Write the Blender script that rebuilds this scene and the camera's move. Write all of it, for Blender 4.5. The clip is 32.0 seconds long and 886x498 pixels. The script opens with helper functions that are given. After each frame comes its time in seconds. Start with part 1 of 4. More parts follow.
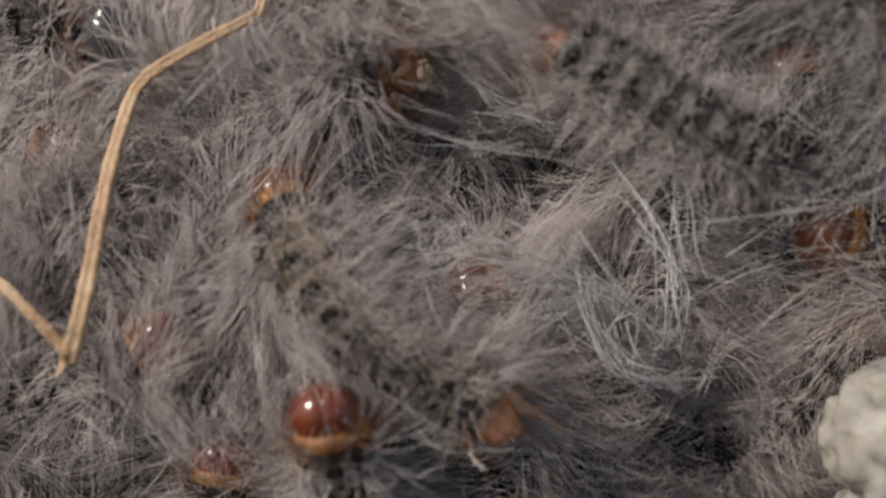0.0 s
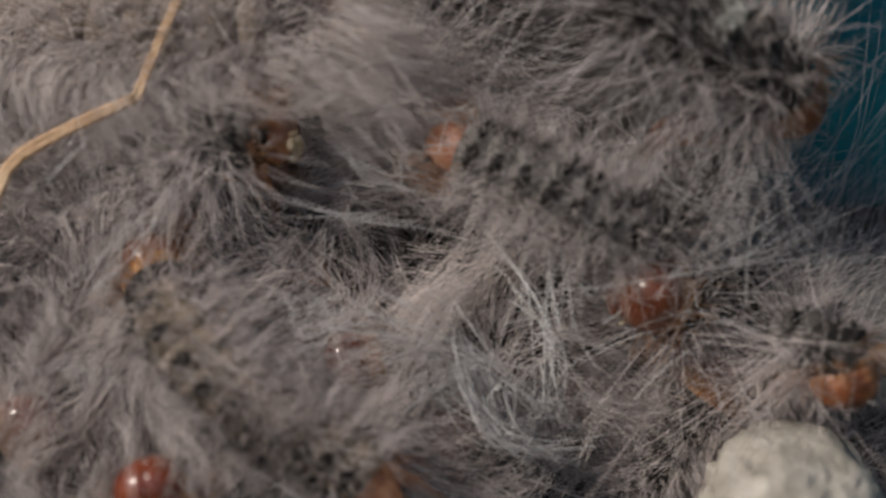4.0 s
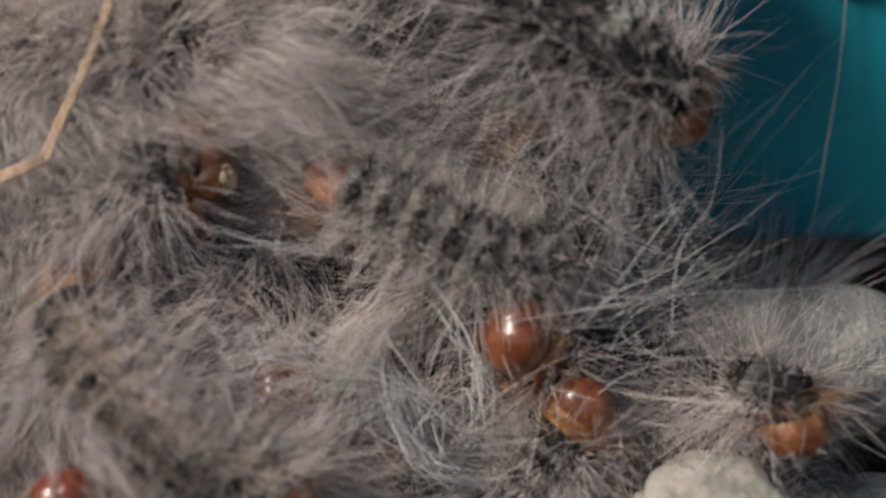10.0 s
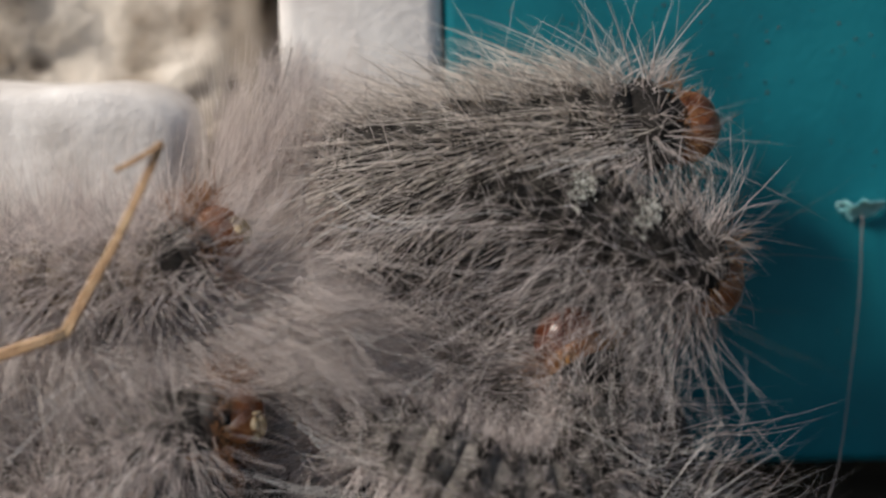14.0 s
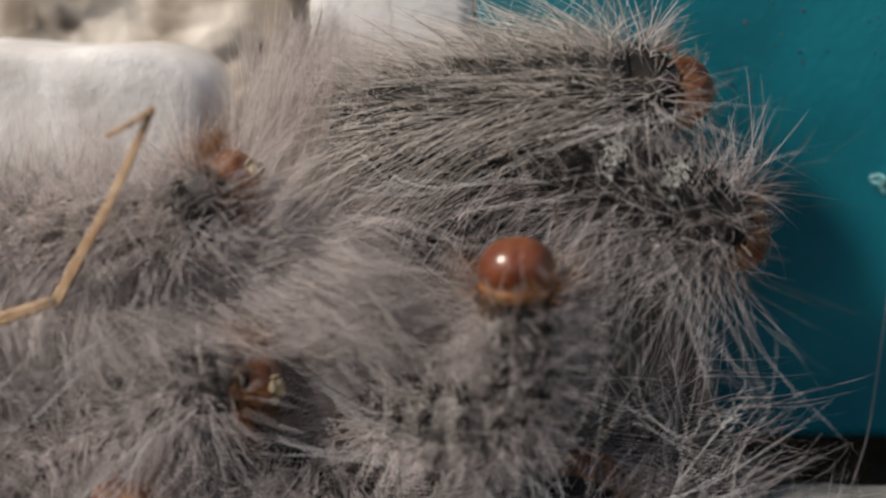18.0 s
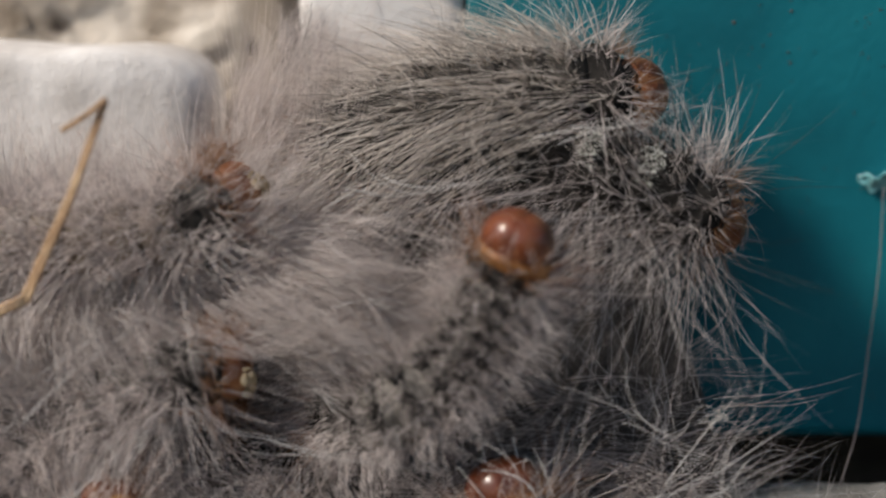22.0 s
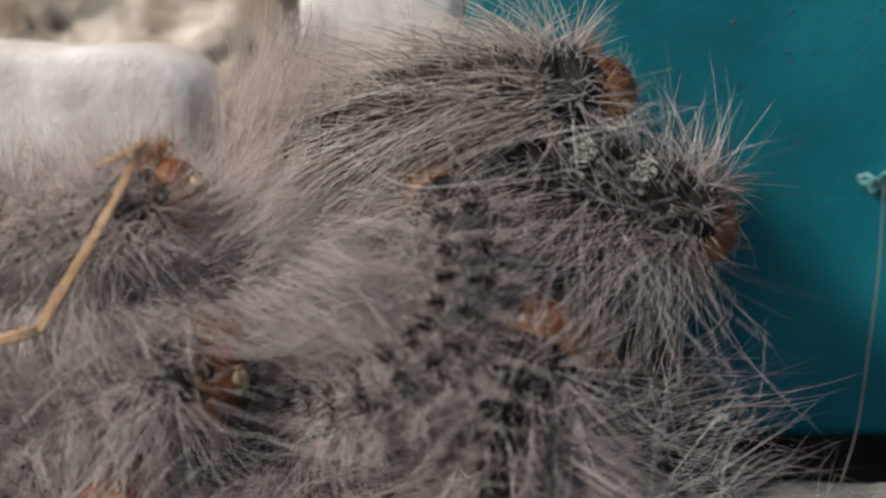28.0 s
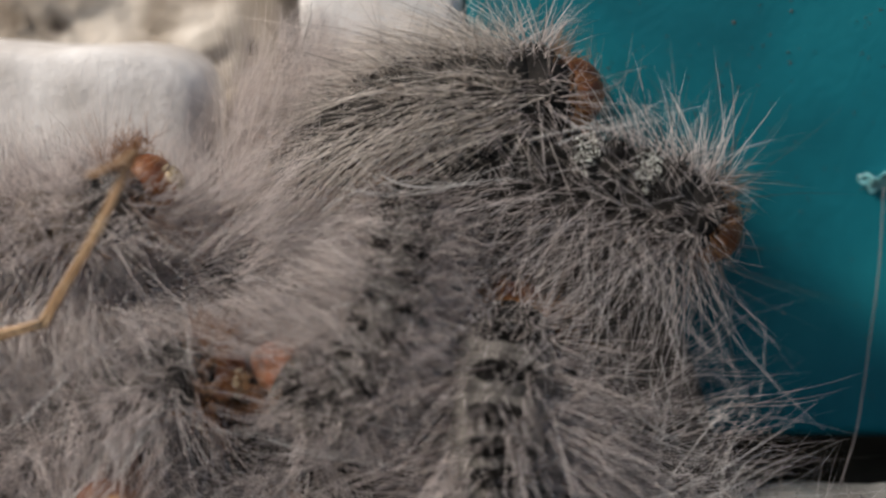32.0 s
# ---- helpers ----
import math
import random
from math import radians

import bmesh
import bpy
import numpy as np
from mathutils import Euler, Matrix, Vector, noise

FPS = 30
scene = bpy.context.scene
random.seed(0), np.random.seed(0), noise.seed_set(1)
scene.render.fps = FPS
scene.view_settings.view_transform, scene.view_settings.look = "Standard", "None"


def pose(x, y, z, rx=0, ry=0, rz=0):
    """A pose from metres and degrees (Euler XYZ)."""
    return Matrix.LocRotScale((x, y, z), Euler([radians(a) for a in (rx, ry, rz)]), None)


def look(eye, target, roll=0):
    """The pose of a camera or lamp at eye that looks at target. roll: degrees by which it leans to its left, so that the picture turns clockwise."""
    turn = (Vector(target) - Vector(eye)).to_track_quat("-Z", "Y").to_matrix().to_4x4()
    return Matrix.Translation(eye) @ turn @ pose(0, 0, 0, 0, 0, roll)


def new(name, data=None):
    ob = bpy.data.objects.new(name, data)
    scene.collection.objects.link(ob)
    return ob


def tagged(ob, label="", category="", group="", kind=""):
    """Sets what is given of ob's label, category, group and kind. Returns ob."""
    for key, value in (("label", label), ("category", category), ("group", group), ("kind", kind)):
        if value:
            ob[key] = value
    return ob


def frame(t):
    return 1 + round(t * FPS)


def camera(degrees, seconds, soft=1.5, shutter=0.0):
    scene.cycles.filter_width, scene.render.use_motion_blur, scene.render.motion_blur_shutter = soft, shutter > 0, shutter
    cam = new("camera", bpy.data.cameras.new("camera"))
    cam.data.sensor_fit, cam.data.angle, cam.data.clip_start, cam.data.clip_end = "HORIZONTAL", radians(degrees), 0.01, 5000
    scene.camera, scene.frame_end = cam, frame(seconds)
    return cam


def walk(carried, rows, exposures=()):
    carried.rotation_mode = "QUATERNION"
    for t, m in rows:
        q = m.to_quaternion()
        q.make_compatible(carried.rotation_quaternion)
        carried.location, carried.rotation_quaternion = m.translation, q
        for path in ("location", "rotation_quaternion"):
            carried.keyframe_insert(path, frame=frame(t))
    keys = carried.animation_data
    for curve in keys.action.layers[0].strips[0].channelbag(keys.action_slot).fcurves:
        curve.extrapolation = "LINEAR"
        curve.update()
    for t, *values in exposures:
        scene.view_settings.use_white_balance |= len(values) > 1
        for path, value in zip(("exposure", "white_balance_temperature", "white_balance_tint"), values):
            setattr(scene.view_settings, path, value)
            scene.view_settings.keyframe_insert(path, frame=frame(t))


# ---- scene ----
# Units of the plan: u to the right, v down, 0.03 mm each, on the steep face of the pile; d in mm towards the camera.
LENS, UNIT, TILT = 34.0, 3.0e-5, radians(12)
RIGHT = Vector((1, 0, 0))
UP = Vector((0, math.sin(TILT), math.cos(TILT)))
OUT = Vector((0, -math.cos(TILT), math.sin(TILT)))
ORIGIN = Vector((0, 0, 0.030))
REACH = 784 * UNIT / math.tan(radians(LENS / 2))
LATE, MID, EARLY = (784, 441), (850, 830), (540, 930)
PIVOT, SWAY = (790, 600), 0.25


def smooth(a, b, x):
    x = min(1, max(0, (x - a) / (b - a)))
    return x * x * (3 - 2 * x)


def bulge(u, v):
    """The lower heap swells out, in mm."""
    return 5.2 * smooth(740, 1060, v) * smooth(1000, 300, u)


def flat(u, v, d=0.0):
    return ORIGIN + RIGHT * ((u - 784) * UNIT) + UP * ((441 - v) * UNIT) + OUT * (d * 0.001)


def foot(u, v):
    """Where the camera stands when it looks at (u, v): it turns more than it shifts."""
    return PIVOT[0] + (u - PIVOT[0]) * SWAY, PIVOT[1] + (v - PIVOT[1]) * SWAY


def spot(u, v, d=0.0, eye=LATE):
    """The place d mm in front of the pile's face, on the line from the standpoint before eye to (u, v)."""
    d += bulge(u, v)
    eye = foot(*eye)
    k = 1 - d * 0.001 / REACH
    return flat(eye[0] + (u - eye[0]) * k, eye[1] + (v - eye[1]) * k, d)


def view(u, v, near, roll):
    eye, target = flat(*foot(u, v), REACH * near * 1000), flat(u, v)
    z = (eye - target).normalized()
    x = UP.cross(z).normalized()
    turn = Matrix((x, z.cross(x), z)).transposed().to_4x4()
    return Matrix.Translation(eye) @ turn @ pose(0, 0, 0, 0, 0, -roll)


cam = camera(LENS, 32.0, soft=2.4, shutter=0.8)
cam.data.dof.use_dof = True
cam.data.dof.focus_distance = REACH - 0.0006
cam.data.dof.aperture_fstop = 17.0
walk(cam, [
    (0.0, view(520, 983, 1.006, -0.85)),
    (0.5, view(524, 933, 1.005, -0.01)),
    (1.0, view(565, 886, 1.005, 0.20)),
    (1.5, view(564, 881, 0.995, 0.44)),
    (2.0, view(620, 866, 0.994, 0.75)),
    (2.5, view(673, 861, 0.994, 1.06)),
    (4.5, view(789, 853, 0.989, -0.71)),
    (5.0, view(902, 838, 0.991, -0.35)),
    (5.5, view(1005, 771, 0.982, 0.88)),
    (6.0, view(978, 755, 0.982, 1.12)),
    (6.5, view(920, 764, 0.984, 0.96)),
    (7.0, view(879, 818, 0.997, -1.83)),
    (7.5, view(847, 869, 0.995, -1.45)),
    (8.0, view(837, 890, 0.995, -0.95)),
    (8.5, view(851, 841, 0.994, -0.49)),
    (9.0, view(850, 840, 0.980, -0.81)),
    (9.5, view(856, 820, 0.995, -0.60)),
    (10.0, view(862, 801, 0.994, -0.47)),
    (10.5, view(861, 785, 1.001, -0.10)),
    (11.0, view(873, 778, 1.002, -0.00)),
    (11.5, view(882, 753, 1.006, 0.09)),
    (12.0, view(863, 650, 1.007, -0.31)),
    (12.5, view(856, 498, 1.005, 0.58)),
    (13.0, view(829, 443, 1.003, 0.24)),
    (13.5, view(822, 294, 1.006, 0.64)),
    (14.0, view(816, 381, 1.005, 0.89)),
    (14.5, view(789, 389, 1.003, 0.43)),
    (15.0, view(781, 425, 1.002, 0.07)),
    (15.5, view(774, 441, 1.003, 0.07)),
    (17.5, view(766, 442, 0.998, -0.21)),
    (18.0, view(766, 441, 0.997, -0.09)),
    (19.0, view(767, 439, 0.997, -0.09)),
    (20.0, view(776, 440, 1.000, -0.08)),
    (21.0, view(784, 441, 1.000, 0.00)),
    (32.0, view(784, 441, 1.000, 0.00)),
], [(0.0, 0.80), (1.0, 0.78), (2.0, 0.67), (5.0, 0.78), (6.0, 0.93), (7.0, 0.98), (8.0, 0.90), (9.0, 0.87), (10.0, 0.92), (12.0, 0.94), (13.0, 0.94), (14.0, 0.80), (32.0, 0.80)])

# ---- world and light ----
world = bpy.data.worlds.new("sky")
scene.world = world
world.use_nodes = True
sky = world.node_tree.nodes.new("ShaderNodeTexSky")
sky.sky_type, sky.sun_disc = "NISHITA", False
sky.sun_elevation, sky.sun_rotation = radians(44), radians(230)
background = world.node_tree.nodes["Background"]
background.inputs["Strength"].default_value = 0.045
world.node_tree.links.new(sky.outputs[0], background.inputs["Color"])
sun = new("sun", bpy.data.lights.new("sun", "SUN"))
sun.data.energy, sun.data.angle, sun.data.color = 2.4, radians(11), (1.0, 0.915, 0.825)
sun.matrix_world = look((-0.70, -0.40, 0.66), (0, 0, 0))


# ---- materials ----
def material(name, colors, rough=0.6, scale=600.0, bump=0.0, fine=4000.0, coat=0.0, island=0.0, through_light=0.0, spots=None, spec=0.5):
    """A surface of two or three colours mixed by noise at two scales, with fine relief. scale, fine: per metre."""
    m = bpy.data.materials.new(name)
    m.use_nodes = True
    tree = m.node_tree
    n, link = tree.nodes, tree.links.new
    shader = n["Principled BSDF"]
    shader.inputs["Roughness"].default_value = rough
    shader.inputs["Specular IOR Level"].default_value = spec
    shader.inputs["Coat Weight"].default_value = coat
    shader.inputs["Coat Roughness"].default_value = 0.08
    place = n.new("ShaderNodeTexCoord")
    big = n.new("ShaderNodeTexNoise")
    big.inputs["Scale"].default_value, big.inputs["Detail"].default_value = scale, 6
    link(place.outputs["Object"], big.inputs["Vector"])
    ramp = n.new("ShaderNodeValToRGB")
    ramp.color_ramp.elements[0].position, ramp.color_ramp.elements[1].position = 0.3, 0.7
    ramp.color_ramp.elements[0].color, ramp.color_ramp.elements[1].color = (*colors[0], 1), (*colors[-1], 1)
    if len(colors) > 2:
        ramp.color_ramp.elements.new(0.5).color = (*colors[1], 1)
    source = big.outputs["Fac"]
    if island:
        geo, mix = n.new("ShaderNodeNewGeometry"), n.new("ShaderNodeMix")
        mix.inputs[0].default_value = island
        link(source, mix.inputs[2])
        link(geo.outputs["Random Per Island"], mix.inputs[3])
        source = mix.outputs[0]
    link(source, ramp.inputs["Fac"])
    color = ramp.outputs["Color"]
    if spots:
        dots, edge, over = n.new("ShaderNodeTexNoise"), n.new("ShaderNodeValToRGB"), n.new("ShaderNodeMix")
        dots.inputs["Scale"].default_value, dots.inputs["Detail"].default_value = spots[1], 3
        link(place.outputs["Object"], dots.inputs["Vector"])
        edge.color_ramp.elements[0].position, edge.color_ramp.elements[1].position = spots[2], spots[2] + 0.08
        link(dots.outputs["Fac"], edge.inputs["Fac"])
        over.data_type = "RGBA"
        link(edge.outputs["Color"], over.inputs[0])
        link(color, over.inputs[6])
        over.inputs[7].default_value = (*spots[0], 1)
        color = over.outputs[2]
    link(color, shader.inputs["Base Color"])
    if bump:
        grain, relief = n.new("ShaderNodeTexNoise"), n.new("ShaderNodeBump")
        grain.inputs["Scale"].default_value, grain.inputs["Detail"].default_value = fine, 4
        link(place.outputs["Object"], grain.inputs["Vector"])
        relief.inputs["Strength"].default_value, relief.inputs["Distance"].default_value = bump, 0.0003
        link(grain.outputs["Fac"], relief.inputs["Height"])
        link(relief.outputs["Normal"], shader.inputs["Normal"])
    if through_light:
        glow, both = n.new("ShaderNodeBsdfTranslucent"), n.new("ShaderNodeMixShader")
        link(color, glow.inputs["Color"])
        both.inputs[0].default_value = through_light
        link(shader.outputs[0], both.inputs[1])
        link(glow.outputs[0], both.inputs[2])
        link(both.outputs[0], n["Material Output"].inputs["Surface"])
    return m


HAIR = material("grey_hair", [(0.36, 0.318, 0.303), (0.74, 0.66, 0.628), (0.88, 0.805, 0.775)], 0.45, 300, island=0.9, through_light=0.42)
STRAW_HAIR = material("straw_hair", [(0.32, 0.28, 0.245), (0.76, 0.685, 0.62), (0.88, 0.81, 0.745)], 0.45, 300, island=0.9, through_light=0.3)
SABLE_HAIR = material("sable_and_silver_hair", [(0.025, 0.022, 0.020), (0.17, 0.152, 0.145), (0.88, 0.82, 0.80)], 0.42, 300, island=0.95, through_light=0.35)
MIXED_HAIR = material("dark_and_pale_hair", [(0.07, 0.06, 0.056), (0.56, 0.50, 0.475), (0.90, 0.83, 0.80)], 0.45, 300, island=0.9, through_light=0.4)
RUST_HAIR = material("rusty_hair", [(0.22, 0.085, 0.03), (0.42, 0.19, 0.075), (0.56, 0.32, 0.16)], 0.5, 300, island=0.8, through_light=0.4)
DOWN = material("pale_down", [(0.56, 0.495, 0.465), (0.88, 0.795, 0.755), (0.92, 0.855, 0.82)], 0.5, 300, island=0.9, through_light=0.45)
SILK = material("silk", [(0.74, 0.71, 0.69), (0.90, 0.88, 0.86)], 0.4, 400, island=0.7, through_light=0.35)
BODY = material("larval_skin", [(0.045, 0.038, 0.034), (0.105, 0.09, 0.078), (0.18, 0.155, 0.135)], 0.7, 900, 0.5, 5000)
SOOT = material("sooty_skin", [(0.012, 0.011, 0.010), (0.035, 0.031, 0.027), (0.08, 0.068, 0.058)], 0.8, 900, 0.5, 5000, spec=0.2)
ASH = material("ash_grey_skin", [(0.07, 0.062, 0.056), (0.16, 0.145, 0.13), (0.27, 0.245, 0.22)], 0.75, 1100, 0.6, 6000, spec=0.2)
TAWNY = material("tawny_skin", [(0.10, 0.076, 0.056), (0.185, 0.140, 0.098), (0.28, 0.215, 0.152)], 0.7, 900, 0.5, 5000)
BLACK = material("black_velvet", [(0.010, 0.0095, 0.009), (0.040, 0.036, 0.033)], 0.9, 1500, 0.6, 9000, spec=0.12)
ORANGE = material("orange_skin", [(0.20, 0.075, 0.02), (0.36, 0.155, 0.042), (0.48, 0.26, 0.088)], 0.45, 900, 0.35, 5000)
PINK = material("pinkish_orange_skin", [(0.36, 0.11, 0.05), (0.52, 0.21, 0.11), (0.60, 0.32, 0.19)], 0.5, 900, 0.35, 5000)
HEAD = material("red_brown_chitin", [(0.085, 0.016, 0.007), (0.15, 0.032, 0.012), (0.22, 0.065, 0.024)], 0.26, 420, coat=0.5)
TAN = material("tan_chitin", [(0.085, 0.019, 0.008), (0.165, 0.045, 0.016), (0.25, 0.09, 0.036)], 0.3, 600, 0.1, 3000, coat=0.45)
AMBER = material("amber_chitin", [(0.09, 0.026, 0.009), (0.23, 0.070, 0.020), (0.37, 0.155, 0.055)], 0.42, 900, 0.5, 3000, coat=0.1)
CREAM = material("cream_mouthpart", [(0.42, 0.30, 0.16), (0.66, 0.54, 0.36)], 0.35, 1500, 0.2, 6000)
SHIELD_SKIN = material("dark_shield", [(0.012, 0.010, 0.009), (0.045, 0.036, 0.031), (0.085, 0.066, 0.055)], 0.38, 1200, 0.5, 5000)
DARK_GLOSS = material("dark_chitin", [(0.045, 0.043, 0.043), (0.10, 0.095, 0.095)], 0.25, 900, 0.1, 5000, coat=0.5)
NEST = material("matted_silk", [(0.05, 0.042, 0.037), (0.13, 0.112, 0.10), (0.24, 0.21, 0.19)], 0.85, 350, 0.9, 3500)
TEAL = material("teal_paint", [(0.003, 0.097, 0.128), (0.005, 0.145, 0.185), (0.010, 0.195, 0.235)], 0.42, 90, 0.15, 1800, spots=((0.05, 0.11, 0.08), 420, 0.68), spec=0.3)
TEAL_CHIP = material("pale_teal_chip", [(0.12, 0.42, 0.46), (0.35, 0.62, 0.62)], 0.6, 1500, 0.5, 5000)
WHITE = material("white_lime_paint", [(0.70, 0.66, 0.63), (0.80, 0.77, 0.74), (0.88, 0.86, 0.83)], 0.7, 160, 0.22, 1500)
CHALK = material("white_chalk", [(0.50, 0.465, 0.43), (0.67, 0.635, 0.60), (0.80, 0.77, 0.735)], 0.75, 260, 0.35, 1300)
ROCK = material("pitted_limestone", [(0.24, 0.19, 0.14), (0.50, 0.44, 0.37), (0.68, 0.62, 0.54)], 0.9, 210, 1.0, 1200, spots=((0.08, 0.062, 0.048), 180, 0.585))
PEBBLE = material("grey_pebble", [(0.17, 0.155, 0.125), (0.29, 0.265, 0.225), (0.42, 0.39, 0.34)], 0.95, 520, 1.0, 1900, spots=((0.20, 0.165, 0.12), 900, 0.66))
SLATE = material("dull_grey_stone", [(0.16, 0.148, 0.13), (0.25, 0.235, 0.21), (0.34, 0.32, 0.29)], 0.9, 300, 1.0, 2200)
SOIL = material("dark_soil", [(0.018, 0.014, 0.011), (0.05, 0.04, 0.03), (0.10, 0.082, 0.065)], 0.95, 260, 1.0, 1600)
STRAW = material("dry_straw", [(0.30, 0.165, 0.085), (0.48, 0.30, 0.165), (0.62, 0.44, 0.27)], 0.55, 420, 0.5, 3000)
CRUST = material("pale_crust", [(0.32, 0.32, 0.28), (0.72, 0.72, 0.66)], 0.7, 3000, 0.5, 6000, island=0.8)
GRIT = material("dark_grit", [(0.01, 0.012, 0.012), (0.06, 0.05, 0.04)], 0.8, 2000, island=0.8)


# ---- shape helpers ----
def part(name, data, mat, parent=None, label="", at=None):
    """One mesh object of its own, under a thing or a part. data: a bmesh or a mesh that is shared."""
    if isinstance(data, bmesh.types.BMesh):
        mesh = bpy.data.meshes.new(name)
        data.to_mesh(mesh)
        data.free()
        for f in mesh.polygons:
            f.use_smooth = True
    else:
        mesh = data
    if mat and not mesh.materials:
        mesh.materials.append(mat)
    ob = new(name, mesh)
    if parent:
        ob.parent = parent
    if at is not None:
        ob.matrix_basis = at
    if label:
        tagged(ob, label)
    return ob


def mesh_from(name, verts, tris, mat, smooth=True):
    mesh = bpy.data.meshes.new(name)
    verts, tris = np.asarray(verts, np.float32), np.asarray(tris, np.int32)
    mesh.vertices.add(len(verts))
    mesh.vertices.foreach_set("co", verts.ravel())
    mesh.loops.add(tris.size)
    mesh.loops.foreach_set("vertex_index", tris.ravel())
    mesh.polygons.add(len(tris))
    mesh.polygons.foreach_set("loop_start", np.arange(0, tris.size, 3, dtype=np.int32))
    mesh.polygons.foreach_set("loop_total", np.full(len(tris), 3, np.int32))
    mesh.update(calc_edges=True)
    mesh.polygons.foreach_set("use_smooth", np.full(len(tris), smooth, bool))
    mesh.materials.append(mat)
    return mesh


def unit(a):
    return a / np.maximum(np.linalg.norm(a, axis=-1, keepdims=True), 1e-12)


def hair_arrays(lines, radius):
    """Tapered three-sided hairs with a pointed tip. lines: (hairs, points, 3); radius: one for each hair."""
    lines = np.asarray(lines, float)
    count, steps = lines.shape[:2]
    way = unit(np.gradient(lines, axis=1))
    side = unit(np.cross(way, np.array([0.31, 0.67, 0.42])))
    other = np.cross(way, side)
    thick = np.asarray(radius)[:, None] * np.linspace(1, 0.25, steps)[None, :]
    rings = []
    for a in (0, 2 * math.pi / 3, 4 * math.pi / 3):
        rings.append(lines + (side * math.cos(a) + other * math.sin(a)) * thick[..., None])
    body = np.stack(rings, 2)[:, :-1].reshape(count, -1, 3)
    verts = np.concatenate([body, lines[:, -1:]], 1)
    size = verts.shape[1]
    base = (np.arange(count) * size)[:, None]
    tris = []
    for k in range(steps - 1):
        for a in range(3):
            b, lo, hi = (a + 1) % 3, k * 3, (k + 1) * 3
            if k == steps - 2:
                tris.append(base + np.array([[lo + a, lo + b, size - 1]]))
            else:
                tris.append(base + np.array([[lo + a, lo + b, hi + b]]))
                tris.append(base + np.array([[lo + a, hi + b, hi + a]]))
    return verts.reshape(-1, 3), np.stack(tris, 1).reshape(-1, 3)


def strands(name, lines, radius, mat):
    return mesh_from(name, *hair_arrays(lines, radius), mat)


def strand_groups(name, groups, mat):
    """One mesh of several groups of hairs, (lines, radius) each."""
    verts, tris, base = [], [], 0
    for lines, radius in groups:
        v, f = hair_arrays(lines, radius)
        verts.append(v)
        tris.append(f + base)
        base += len(v)
    return mesh_from(name, np.concatenate(verts), np.concatenate(tris), mat)


def grow(roots, dirs, lengths, bend, steps, rng, wave=0.06):
    """Curved hair lines from roots: each sets out along its direction and bends towards its own bend vector."""
    t = np.linspace(0, 1, steps)[None, :, None]
    lengths = np.asarray(lengths)[:, None, None]
    wob = unit(rng.normal(size=roots.shape))[:, None, :] * np.sin(t * rng.uniform(2, 5, (len(roots), 1, 1))) * wave
    return roots[:, None, :] + lengths * (dirs[:, None, :] * t + bend[:, None, :] * t ** 2 + wob * t)


def spline(points, count):
    """Even places along a smooth curve through the points."""
    p = [Vector(q) for q in points]
    p = [p[0] * 2 - p[1]] + p + [p[-1] * 2 - p[-2]]
    dense = []
    for i in range(1, len(p) - 2):
        a, b, c, e = p[i - 1:i + 3]
        for k in range(24):
            t = k / 24
            dense.append(0.5 * ((2 * b) + (c - a) * t + (2 * a - 5 * b + 4 * c - e) * t * t + (3 * b - a - 3 * c + e) * t ** 3))
    dense.append(p[-2])
    d = np.array(dense)
    run = np.concatenate([[0], np.cumsum(np.linalg.norm(np.diff(d, axis=0), axis=1))])
    at = np.linspace(0, run[-1], count)
    return np.stack([np.interp(at, run, d[:, k]) for k in range(3)], 1)


def tube(bm, points, radii, sides=8, flat_by=1.0, groove=0.0):
    """A closed tube along points, its section pressed flat by a factor."""
    rings = []
    pts = [Vector(p) for p in points]
    for i, p in enumerate(pts):
        way = (pts[min(i + 1, len(pts) - 1)] - pts[max(i - 1, 0)]).normalized()
        side = way.cross(OUT).normalized()
        up = side.cross(way)
        rings.append([bm.verts.new(p + (side * math.cos(a) + up * math.sin(a) * flat_by) * radii[i] * (1 - groove * max(0, math.sin(a)) ** 12))
                      for a in (2 * math.pi * k / sides for k in range(sides))])
    for r, s in zip(rings, rings[1:]):
        for k in range(sides):
            bm.faces.new((r[k], r[(k + 1) % sides], s[(k + 1) % sides], s[k]))
    bm.faces.new(rings[0][::-1])
    bm.faces.new(rings[-1])


def boulder(size, seed, rough=0.18, levels=4, squash=(1, 1, 1), pits=0.0):
    """A worn stone: a displaced ball with broad facets and small pits."""
    bm = bmesh.new()
    bmesh.ops.create_icosphere(bm, subdivisions=levels, radius=1)
    shift = Vector((seed * 7.3, seed * 3.1, seed * 5.7))
    for v in bm.verts:
        n = v.co.normalized()
        k = 1 + rough * noise.noise(n * 1.3 + shift) + rough * 0.45 * noise.noise(n * 3.1 + shift) + rough * 0.16 * noise.noise(n * 9 + shift) + rough * 0.07 * noise.noise(n * 24 + shift)
        if pits:
            k -= pits * max(0, noise.noise(n * 6 + shift * 2) - 0.15)
        v.co = Vector((n.x * squash[0], n.y * squash[1], n.z * squash[2])) * (k * size)
    return bm


